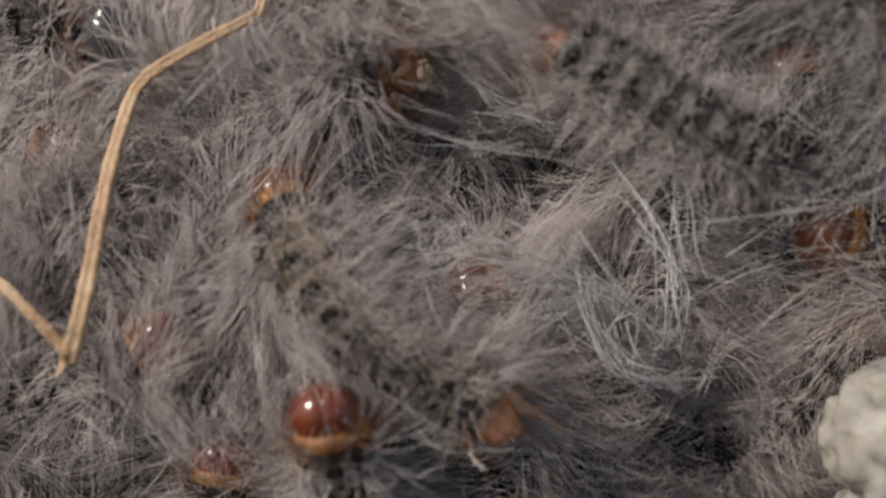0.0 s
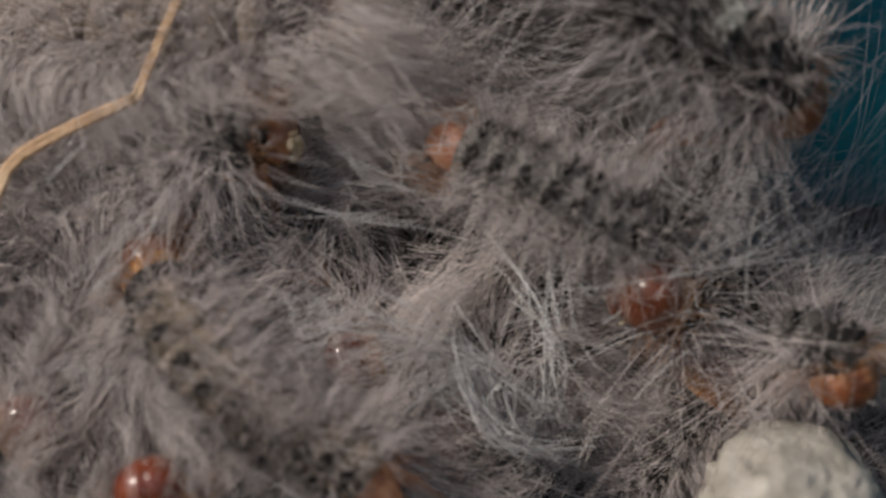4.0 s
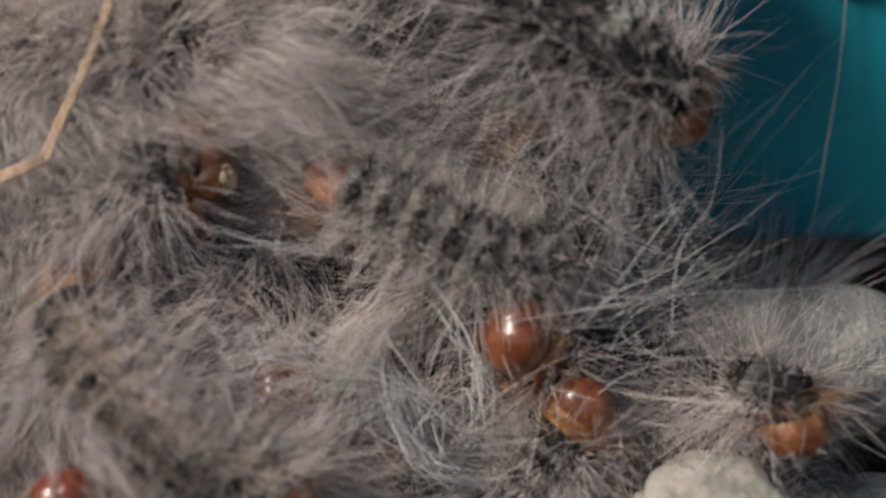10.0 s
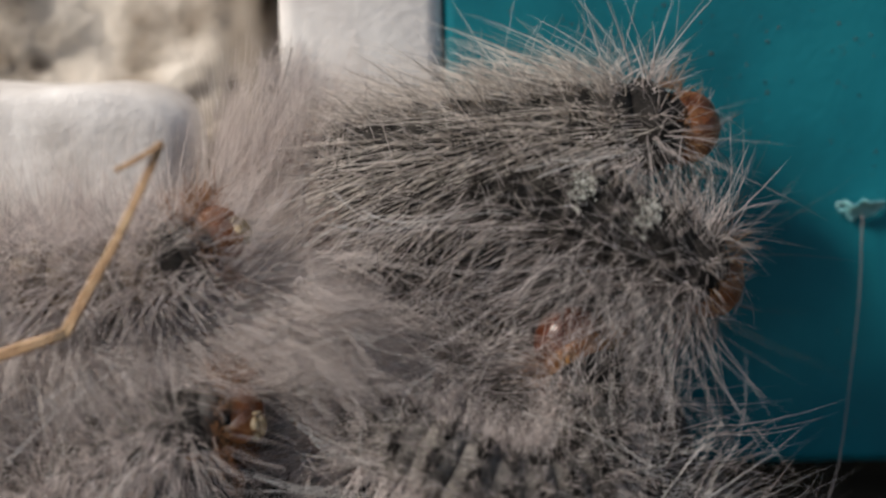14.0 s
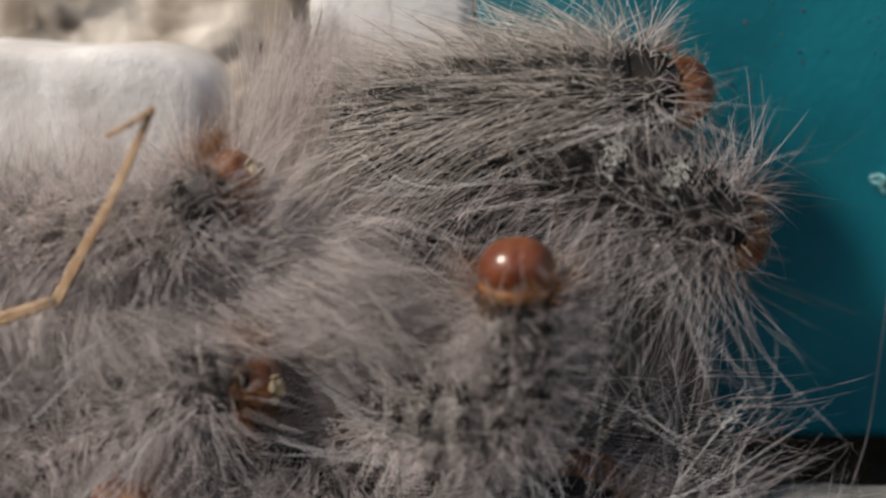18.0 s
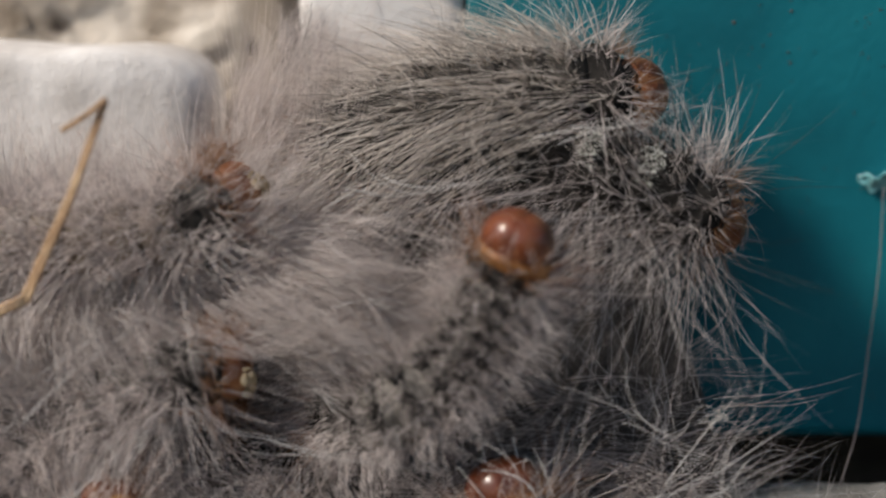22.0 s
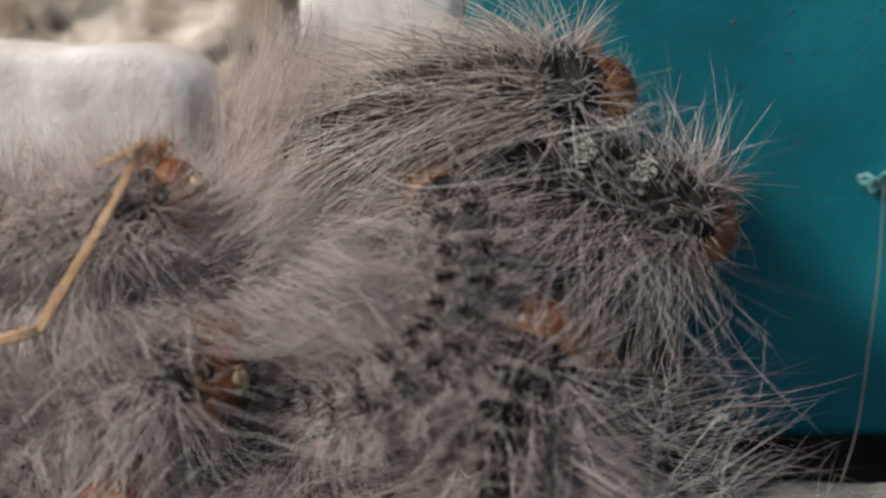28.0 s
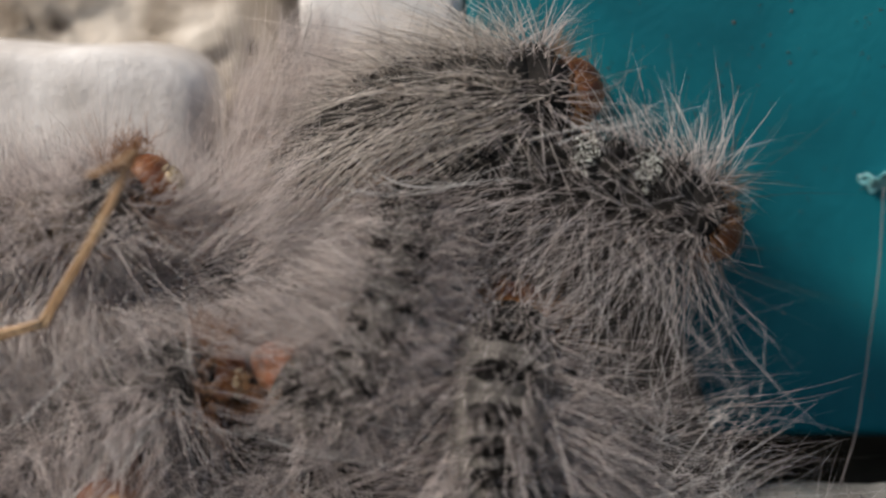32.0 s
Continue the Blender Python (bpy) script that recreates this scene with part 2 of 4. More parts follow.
# ---- the ground, the boards and the stones behind ----
def sheet(name, width, depth, cells, height, mat, label):
    bm = bmesh.new()
    bmesh.ops.create_grid(bm, x_segments=cells, y_segments=cells, size=0.5)
    for v in bm.verts:
        v.co.x, v.co.y = (math.copysign(abs(2 * c) ** 4, c) * side / 2 + c * 0.2 for c, side in ((v.co.x, width), (v.co.y, depth)))
        near = math.exp(-(v.co.x ** 2 + v.co.y ** 2) / 0.02)
        v.co.z = height * near * (noise.noise(v.co * 260) + 0.5 * noise.noise(v.co * 700))
    ob = part(name, bm, mat)
    return tagged(ob, label, "ground", kind="structure")


sheet("ground", 60.0, 60.0, 180, 0.0008, SOIL, "dark crumbly soil in front of the painted board")


def slab(name, x0, x1, y0, y1, z0, z1, mat, bevel, label, category, wave=0.0, cuts=24):
    bm = bmesh.new()
    bmesh.ops.create_cube(bm, size=1)
    for v in bm.verts:
        v.co = Vector(((x0 + x1) / 2 + v.co.x * (x1 - x0), (y0 + y1) / 2 + v.co.y * (y1 - y0), (z0 + z1) / 2 + v.co.z * (z1 - z0)))
    bmesh.ops.bevel(bm, geom=bm.edges[:], offset=bevel, segments=3, affect="EDGES", profile=0.5)
    ob = part(name, bm, mat)
    return tagged(ob, label, category, kind="structure")


WALL_Y = 0.0068
EDGE_X = spot(822, 100, -4.6).x
FOOT_Z = spot(1500, 782, -8.4).z
slab("wall_teal", EDGE_X, 0.45, WALL_Y, WALL_Y + 0.018, FOOT_Z, 0.40, TEAL, 0.0008, "teal painted board with dirt specks and paint flakes", "wall")
slab("wall_white", spot(528, 100, -4.8).x, EDGE_X - 0.00004, WALL_Y - 0.0002, WALL_Y + 0.018, 0.0, 0.40, WHITE, 0.0010, "white limewashed post beside the teal board", "post")
# The last slab is an added backing that keeps the post's gap dark.
slab("wall_back", -0.55, 0.55, WALL_Y + 0.030, WALL_Y + 0.060, -0.01, 0.42, SOIL, 0.002, "added dark backing slab behind the boards", "wall")


def rock_face():
    """The pitted limestone beside the white post."""
    bm = bmesh.new()
    bmesh.ops.create_grid(bm, x_segments=110, y_segments=90, size=0.5)
    x1 = spot(512, 100, -8).x
    for v in bm.verts:
        x, z = x1 - 0.16 * (0.5 - v.co.x), (v.co.y + 0.5) * 0.10
        p = Vector((x, 0, z))
        pit = max(0, noise.noise(p * 420 + Vector((3, 9, 1))) - 0.05)
        y = WALL_Y + 0.0077 + 0.0016 * noise.noise(p * 130) + 0.0010 * noise.noise(p * 420) + 0.0005 * noise.noise(p * 1100) + 0.0018 * pit
        y += 0.012 * max(0, (x - x1 + 0.003) / 0.003) ** 2
        v.co = Vector((x, y, z))
    bmesh.ops.solidify(bm, geom=bm.faces[:], thickness=-0.012)
    return tagged(part("wall_stone", bm, ROCK), "rough pitted beige limestone beside the post", "stone", kind="structure")


rock_face()


def chalk_block():
    """The long white rounded stone that lies behind the pile."""
    bm = bmesh.new()
    bmesh.ops.create_cube(bm, size=1)
    bmesh.ops.subdivide_edges(bm, edges=bm.edges[:], cuts=14, use_grid_fill=True)
    a, b = spot(392, 72, -6), spot(-620, 420, -6)
    sx, sz, sy = (a.x - b.x) / 2, (a.z - b.z) / 2, 0.0042
    for v in bm.verts:
        q = v.co * 2
        n = Vector((abs(q.x) ** 7, abs(q.y) ** 4, abs(q.z) ** 5))
        k = (n.x + n.y + n.z) ** (-1 / 6) if q.length else 1
        q = q * min(k, 1.0)
        p = Vector((q.x * sx, q.y * sy, q.z * sz))
        p += q.normalized() * (0.00035 * noise.noise(p * 260) + 0.00014 * noise.noise(p * 900))
        v.co = p + Vector(((a.x + b.x) / 2, (a.y + b.y) / 2 + 0.0005, (a.z + b.z) / 2))
    return tagged(part("white_stone", bm, CHALK), "long smooth white chalky stone behind the pile", "stone")


chalk_block()


def pebble(u, v, d, w, h, deep, seed, label, eye=MID, mat=PEBBLE, rough=0.16):
    bm = boulder(1.0, seed, rough, 5, (w * UNIT, deep * UNIT, h * UNIT), 0.13)
    ob = part("pebble", bm, mat)
    ob.matrix_basis = Matrix.Translation(spot(u, v, d, eye))
    return tagged(ob, label, "pebble", "pebbles below the board")


pebble(1353, 1294, 4.8, 143, 104, 185, 2, "round pale grey pebble with a rough top", rough=0.24)
pebble(1385, 1512, 5.4, 150, 95, 190, 17, "pale pebble below the round one", rough=0.22)
pebble(1490, 990, -4.5, 310, 150, 150, 5, "broad flat grey stone under the teal board", mat=SLATE, rough=0.14)
pebble(1680, 1330, -1.5, 170, 140, 170, 8, "pale chalky pebble beside the round one")
pebble(1830, 1150, -4.0, 150, 130, 170, 11, "grey pebble at the foot of the board")
pebble(1560, 1440, 0.5, 90, 70, 90, 14, "small beige pebble on the soil")


# ---- the nest under the caterpillars ----
def crest(u):
    """Where the pile's top edge runs."""
    return float(np.interp(u, [-900, -200, 300, 480, 600, 780, 950, 1080, 1170, 1260, 1340, 1500, 1700], [400, 390, 400, 340, 270, 215, 200, 225, 320, 560, 830, 1010, 1180]))


def nest_depth(u, v):
    fall = smooth(-20, 190, v - crest(u))
    lump = 1.1 * noise.noise(Vector((u / 260, v / 200, 1.7))) + 0.5 * noise.noise(Vector((u / 90, v / 90, 4.2)))
    return -10.5 + 8.0 * fall + lump * fall + bulge(u, v)


def nest():
    bm = bmesh.new()
    cols, rows = 130, 80
    grid = []
    for j in range(rows + 1):
        line = []
        for i in range(cols + 1):
            u = -900 + 2650 * i / cols
            v = crest(u) - 30 + (1500 - crest(u)) * j / rows
            line.append(bm.verts.new(flat(u, v, nest_depth(u, v))))
        grid.append(line)
    for j in range(rows):
        for i in range(cols):
            bm.faces.new((grid[j][i], grid[j + 1][i], grid[j + 1][i + 1], grid[j][i + 1]))
    bmesh.ops.solidify(bm, geom=bm.faces[:], thickness=0.0012)
    return tagged(part("silk_nest", bm, NEST), "brown-grey matted silk and shed hair heap against the board", "nest", kind="stuff")


nest()

# ---- the caterpillars ----
RADIUS = 0.00205
GAP = 62 * UNIT


def ring_mesh(name, mat, length, girth, sides=16, ribs=2, round_by=0.16):
    """A barrel-shaped body ring along y, with soft folds."""
    bm = bmesh.new()
    rings = []
    for k in range(9):
        t = k / 8 * 2 - 1
        r = girth * (1 - round_by * t * t - 0.5 * abs(t) ** 9) + 0.03 * girth * math.cos(t * math.pi * ribs)
        rings.append([bm.verts.new((r * math.sin(a) * (1 + 0.03 * math.sin(5 * a)), t * length, r * 0.92 * math.cos(a))) for a in (2 * math.pi * i / sides for i in range(sides))])
    for p, q in zip(rings, rings[1:]):
        for i in range(sides):
            bm.faces.new((p[i], p[(i + 1) % sides], q[(i + 1) % sides], q[i]))
    bm.faces.new(rings[0])
    bm.faces.new(rings[-1][::-1])
    bmesh.ops.recalc_face_normals(bm, faces=bm.faces[:])
    mesh = bpy.data.meshes.new(name)
    bm.to_mesh(mesh)
    bm.free()
    for f in mesh.polygons:
        f.use_smooth = True
    mesh.materials.append(mat)
    return mesh


def band_mesh(name, mat, half, deep, reach, lift, aside=0.0):
    """A velvet patch across the back of a ring."""
    bm = bmesh.new()
    rows, cols = 5, 13
    grid = []
    for j in range(rows):
        y = (j / (rows - 1) * 2 - 1)
        line = []
        for i in range(cols):
            x = (i / (cols - 1) * 2 - 1)
            edge = max(0.0, 1 - max(abs(x), abs(y)) ** 4)
            r = reach * (0.97 + lift * edge)
            a = aside + x * half * (1 - 0.25 * y * y)
            line.append(bm.verts.new((r * math.sin(a), y * deep * (1 - 0.35 * x * x + 0.12 * math.sin(9 * x)), r * 0.92 * math.cos(a))))
        grid.append(line)
    for j in range(rows - 1):
        for i in range(cols - 1):
            bm.faces.new((grid[j][i], grid[j][i + 1], grid[j + 1][i + 1], grid[j + 1][i]))
    bmesh.ops.solidify(bm, geom=bm.faces[:], thickness=0.0002)
    bmesh.ops.recalc_face_normals(bm, faces=bm.faces[:])
    mesh = bpy.data.meshes.new(name)
    bm.to_mesh(mesh)
    bm.free()
    for f in mesh.polygons:
        f.use_smooth = True
    mesh.materials.append(mat)
    return mesh


def tuft_mesh(name, seed, mat, back=0.35, forward=0.0, dense=1.0, reach=1.0, fat=1.0, swirl=0.8, crown=1.0, wide_by=1.0, mess=1.0, flank=1.0, sides=(-1, 1), coat=1.0, lock=4, fanned=1.0):
    """The hairs of one ring: stars on the warts of the back, long locks from those of the flanks, a short undercoat between."""
    rng = np.random.default_rng(seed)
    groups = []

    def add(locks, angle, spread, y_spread, low, high, lean, fan, droop, loose, wide, steps):
        each, fan, loose = lock, fan * fanned, loose * fanned
        locks = max(1, int(round(locks * dense * 5 / lock)))
        count = locks * each
        a = np.repeat(angle + rng.normal(size=locks) * spread, each) + rng.normal(size=count) * 0.06
        y = (np.repeat(rng.uniform(-1, 1, locks), each) + rng.normal(size=count) * 0.15) * y_spread * wide_by * GAP
        out = np.stack([np.sin(a), np.zeros(count), np.cos(a)], 1)
        roots = out * RADIUS * np.array([0.97, 1, 0.89]) + np.stack([0 * y, y, 0 * y], 1)
        tilt = np.repeat(rng.normal(size=(locks, 3)), each, 0)
        d = out + tilt * fan + rng.normal(size=(count, 3)) * loose
        d[:, 1] += -back * lean + forward + y / GAP * swirl
        length = np.repeat(rng.uniform(low, high, locks), each) * rng.uniform(0.7, 1.12, count) * reach * 0.001
        b = np.array([0, -0.35 * min(back, 1) + 0.3 * forward, -droop]) + tilt * fan * 0.3 + np.repeat(rng.normal(size=(locks, 3)) * 0.13 * mess, each, 0) + rng.normal(size=(count, 3)) * 0.05 * mess
        lines = grow(roots, unit(d), length, b, steps, rng, 0.045 * mess)
        locked = lines.reshape(locks, each, steps, 3)
        t = np.linspace(0, 1, steps)[None, None, :, None]
        locked = locked + (locked.mean(1, keepdims=True) - locked) * (0.3 * t ** 2)
        groups.append((locked.reshape(count, steps, 3), rng.uniform(0.6, 1.15, count) * wide * fat * 1e-5))

    for s in sides:
        add(6 * crown, s * 0.33, 0.08, 0.12, 0.9, 1.6 + 0.6 * crown, 0.4, 0.62, 0.05, 0.22, 2.1, 4)
        add(5 * crown, s * 0.80, 0.12, 0.22, 1.6, 2.2 + crown, 0.9, 0.50, 0.15, 0.16, 2.1, 4)
        add(7, s * 1.30, 0.18, 0.28, 3.0 * flank, 6.4 * flank, 1.0, 0.34, 0.22, 0.09, 2.0, 5)
        add(5, s * 1.85, 0.22, 0.34, 3.0 * flank, 6.8 * flank, 0.9, 0.34, 0.10, 0.09, 2.0, 5)
    add(3, 0.0, 0.5, 0.5, 2.5, 4.8, 1.6, 0.35, 0.1, 0.1, 1.9, 5)
    if coat:
        count = int(95 * coat)
        a, y = rng.uniform(-1.9, 1.9, count), rng.uniform(-0.6, 0.6, count) * GAP
        out = np.stack([np.sin(a), np.zeros(count), np.cos(a)], 1)
        roots = out * RADIUS * np.array([0.95, 1, 0.87]) + np.stack([0 * y, y, 0 * y], 1)
        d = out * 0.75 + rng.normal(size=(count, 3)) * 0.42
        d[:, 1] -= 0.7 * min(back, 1)
        lines = grow(roots, unit(d), rng.uniform(0.8, 1.9, count) * 0.001, np.array([[0, -0.2, -0.2]]) + rng.normal(size=(count, 3)) * 0.15, 3, rng, 0.03)
        groups.append((lines, rng.uniform(1.3, 2.3, count) * 1e-5))
    return strand_groups(name, groups, mat)


def velvet_mesh(name, seed, half, deep, aside=0.0):
    """A brush of short black hairs on the back of a ring."""
    rng = np.random.default_rng(seed)
    count = 110
    a = rng.normal(size=count) * half + aside * np.where(np.arange(count) % 2, 1, -1)
    y = rng.normal(size=count) * deep
    out = np.stack([np.sin(a), 0 * a, np.cos(a)], 1)
    roots = out * RADIUS * np.array([1.0, 1, 0.92]) + np.stack([0 * y, y, 0 * y], 1)
    dirs = unit(out + rng.normal(size=(count, 3)) * 0.45)
    lines = grow(roots, dirs, rng.uniform(0.35, 1.05, count) * 0.001, rng.normal(size=(count, 3)) * 0.1, 3, rng)
    return strands(name, lines, rng.uniform(1.8, 3.2, count) * 1e-5, BLACK)


def head_mesh(name, mat, size):
    """Two rounded lobes with a seam, flattened in front."""
    bm = bmesh.new()
    bmesh.ops.create_uvsphere(bm, u_segments=28, v_segments=18, radius=1)
    for v in bm.verts:
        n = v.co.normalized()
        seam = math.exp(-(n.x / 0.10) ** 2) * smooth(-0.2, 0.6, n.z)
        k = 1 - 0.05 * seam + 0.03 * abs(n.x) * max(0, n.z)
        v.co = Vector((n.x * 1.0, n.y * 0.86, n.z * 1.02 - 0.12 * max(0, -n.z) * 0)) * (k * 0.00205 * size)
        if v.co.z < -0.0009:
            v.co.y += 0.0004 * smooth(0.0009, 0.002, -v.co.z)
    mesh = bpy.data.meshes.new(name)
    bm.to_mesh(mesh)
    bm.free()
    for f in mesh.polygons:
        f.use_smooth = True
    mesh.materials.append(mat)
    return mesh


def blob_mesh(name, mat, size, seed=1):
    bm = boulder(1, seed, 0.12, 2, size)
    mesh = bpy.data.meshes.new(name)
    bm.to_mesh(mesh)
    bm.free()
    for f in mesh.polygons:
        f.use_smooth = True
    mesh.materials.append(mat)
    return mesh


def rod_mesh(name, mat, points, radii):
    bm = bmesh.new()
    tube(bm, [Vector(p) * 0.001 for p in points], [r * 0.001 for r in radii], 7)
    bmesh.ops.recalc_face_normals(bm, faces=bm.faces[:])
    mesh = bpy.data.meshes.new(name)
    bm.to_mesh(mesh)
    bm.free()
    for f in mesh.polygons:
        f.use_smooth = True
    mesh.materials.append(mat)
    return mesh


def crust_mesh():
    rng = np.random.default_rng(5)
    bm = bmesh.new()
    for _ in range(170):
        a, y = rng.normal() * 0.22, rng.normal() * 0.00030
        place = Vector((math.sin(a) * RADIUS * 1.22, y, math.cos(a) * RADIUS * 1.18))
        made = bmesh.ops.create_icosphere(bm, subdivisions=1, radius=float(rng.uniform(0.00002, 0.00006)), matrix=Matrix.Translation(place))
    mesh = bpy.data.meshes.new("crust")
    bm.to_mesh(mesh)
    bm.free()
    mesh.materials.append(CRUST)
    return mesh


RING = ring_mesh("body_segment", BODY, GAP * 0.60, RADIUS)
NECK = ring_mesh("neck_segment", BLACK, GAP * 0.62, RADIUS * 0.99, round_by=0.34)
SOOT_RING = ring_mesh("sooty_segment", SOOT, GAP * 0.60, RADIUS)
ASH_RING = ring_mesh("ashen_segment", ASH, GAP * 0.60, RADIUS)
TAWNY_RING = ring_mesh("tawny_segment", TAWNY, GAP * 0.60, RADIUS)
COLLAR = ring_mesh("collar", ORANGE, GAP * 0.44, RADIUS * 0.92, ribs=1)
SHIELD = blob_mesh("neck_shield", SHIELD_SKIN, (0.00165, 0.00125, 0.00160), 12)
TAIL = blob_mesh("tail_segment", PINK, (RADIUS * 0.62, GAP * 0.95, RADIUS * 0.58), 9)
DARK_COLLAR = ring_mesh("dark_collar", BLACK, GAP * 0.40, RADIUS * 0.84, ribs=1)
BAND = band_mesh("dorsal_band", BLACK, 0.85, 0.00046, RADIUS, 0.06)
BRUSH = [velvet_mesh("velvet", 80 + k, 0.22, 0.00024, 0.40) for k in range(3)]
WIDE_BRUSH = [velvet_mesh("velvet", 90 + k, 0.28, 0.00016) for k in range(3)]
WARTS = [band_mesh("dorsal_wart", BLACK, 0.36, 0.00036, RADIUS, 0.08, s * 0.40) for s in (-1, 1)]
TUFTS = [tuft_mesh("setae", 10 + k, HAIR, crown=1.3, coat=0.4) for k in range(5)]
SPARSE = [tuft_mesh("setae", 20 + k, HAIR, dense=0.5, crown=1.0, coat=0.3) for k in range(4)]
SHORT = [tuft_mesh("setae", 30 + k, STRAW_HAIR, back=1.3, dense=0.66, reach=0.88, fat=1.3, crown=1.7, mess=0.25, swirl=0.2, wide_by=2.4, coat=0, lock=1, fanned=0.55) for k in range(3)]
LONG = [tuft_mesh("setae", 70 + k, MIXED_HAIR, back=0.45, dense=0.40, reach=1.05, fat=1.15, crown=1.2, mess=0.3, wide_by=1.8, flank=0.95, coat=0, lock=2, fanned=0.8) for k in range(4)]
BUSHY = [tuft_mesh("setae", 110 + k, HAIR, back=0.3, dense=1.1, reach=0.85, crown=1.7, wide_by=1.7, coat=2.0) for k in range(4)]
PLAIN = [tuft_mesh("setae", 100 + k, HAIR, back=0.15, dense=0.85, reach=0.64, crown=0.95, flank=0.85, mess=0.8, fat=1.0, coat=0.6, lock=2) for k in range(4)]
RIBBED = [tuft_mesh("setae", 120 + k, HAIR, back=0.35, dense=0.62, reach=0.9, crown=0.3, flank=1.3, wide_by=1.1, mess=0.8, coat=0.35, lock=3) for k in range(4)]
FRINGE = [tuft_mesh("setae", 130 + k, HAIR, back=0.1, dense=0.5, reach=1.7, flank=1.5, crown=0.15, fat=0.85, mess=1.2, wide_by=1.4, swirl=1.4, coat=0) for k in range(3)]
DRAPE = [tuft_mesh("setae", 150 + k, STRAW_HAIR, back=-0.1, dense=0.22, reach=0.95, flank=0.85, crown=1.0, mess=0.6, wide_by=1.3, swirl=1.6, coat=0, lock=1) for k in range(3)]
HANGING = [tuft_mesh("setae", 140 + k, SABLE_HAIR, back=0.1, fat=0.95, dense=0.8, reach=1.5, flank=1.5, crown=0.15, mess=1.0, wide_by=1.6, swirl=1.4, sides=(1,), coat=0, lock=1) for k in range(3)]
STAR = [tuft_mesh("setae", 40 + k, HAIR, back=0.0, forward=0.12, dense=0.42, reach=1.0, fat=1.3, swirl=2.4, crown=1.2, wide_by=1.5, mess=0.5, coat=0, lock=1) for k in range(2)]
CHEEK = tuft_mesh("setae", 50, HAIR, back=-0.2, forward=0.7, dense=0.25, reach=0.5, coat=0)
RUST = tuft_mesh("setae", 52, RUST_HAIR, back=-0.2, forward=0.1, dense=0.6, reach=0.5, crown=1.6, fat=0.8, coat=0.5, lock=2)
FUZZ = tuft_mesh("setae", 53, RUST_HAIR, back=-0.1, forward=0.15, dense=0.9, reach=0.42, crown=2.0, fat=0.8, coat=2.0, lock=2)
RUFF = tuft_mesh("setae", 51, HAIR, back=0.0, forward=0.4, dense=0.32, reach=0.8, swirl=1.6, coat=0, lock=1)
REAR = tuft_mesh("setae", 60, HAIR, back=1.2, dense=1.1, reach=0.8)
RUST_REAR = tuft_mesh("setae", 61, RUST_HAIR, back=1.3, dense=0.45, reach=0.38, fat=0.9)
SKULL = head_mesh("head", HEAD, 0.92)
TAN_SKULL = head_mesh("tan_head", TAN, 0.92)
AMBER_SKULL = head_mesh("bent_head", AMBER, 0.86)
FACE_SKULL = head_mesh("small_head", AMBER, 0.72)
DARK_SKULL = head_mesh("dark_head", DARK_GLOSS, 0.9)
JAW = blob_mesh("mandible", CREAM, (0.00030, 0.00026, 0.00042), 3)
LIP = blob_mesh("clypeus", CREAM, (0.00075, 0.00030, 0.00035), 6)
BROWN_LIP = blob_mesh("clypeus", AMBER, (0.00075, 0.00030, 0.00035), 6)
FEELER = rod_mesh("antenna", CREAM, [(0, 0, 0), (0.08, 0.22, 0.03), (0.12, 0.45, 0.06)], [0.12, 0.09, 0.04])
LEG = rod_mesh("leg", ORANGE, [(0, 0, 0), (0.25, 0.1, -0.5), (0.2, 0.35, -1.0), (0.05, 0.5, -1.3)], [0.32, 0.27, 0.18, 0.06])
CRUMBS = crust_mesh()


TUCK_NECK, TUCK_HEAD = pose(0, -0.0009, -0.0003, -20), pose(0, -0.0017, -0.0006, -55)
FREE_NECK, FREE_HEAD = pose(0, -0.0005, 0, -5), pose(0, -0.0011, -0.0001, -42)


FACE_NECK, FACE_HEAD = pose(0, -0.0009, -0.0001, -8), pose(0, -0.0016, -0.0003, -8, -105, 0)


def body_poses(points, rings, back, tucked=False):
    """Poses of the tail, the rings, the collar and the head along the curve, back up."""
    if tucked == "face":
        points = [*points[:-1], points[-1] + (points[-1] - points[-2]).normalized() * 0.0016]
    line = spline(points, rings + 3)
    way = np.gradient(line, axis=0)
    made = []
    for p, w in zip(line, way):
        y = Vector(w).normalized()
        z = (back - y * back.dot(y)).normalized()
        x = y.cross(z)
        m = Matrix((x, y, z)).transposed().to_4x4()
        m.translation = Vector(p)
        made.append(m)
    neck, head = (FACE_NECK, FACE_HEAD) if tucked == "face" else (TUCK_NECK, TUCK_HEAD) if tucked else (FREE_NECK, FREE_HEAD)
    made[-2], made[-1] = made[-2] @ neck, made[-1] @ head
    return made


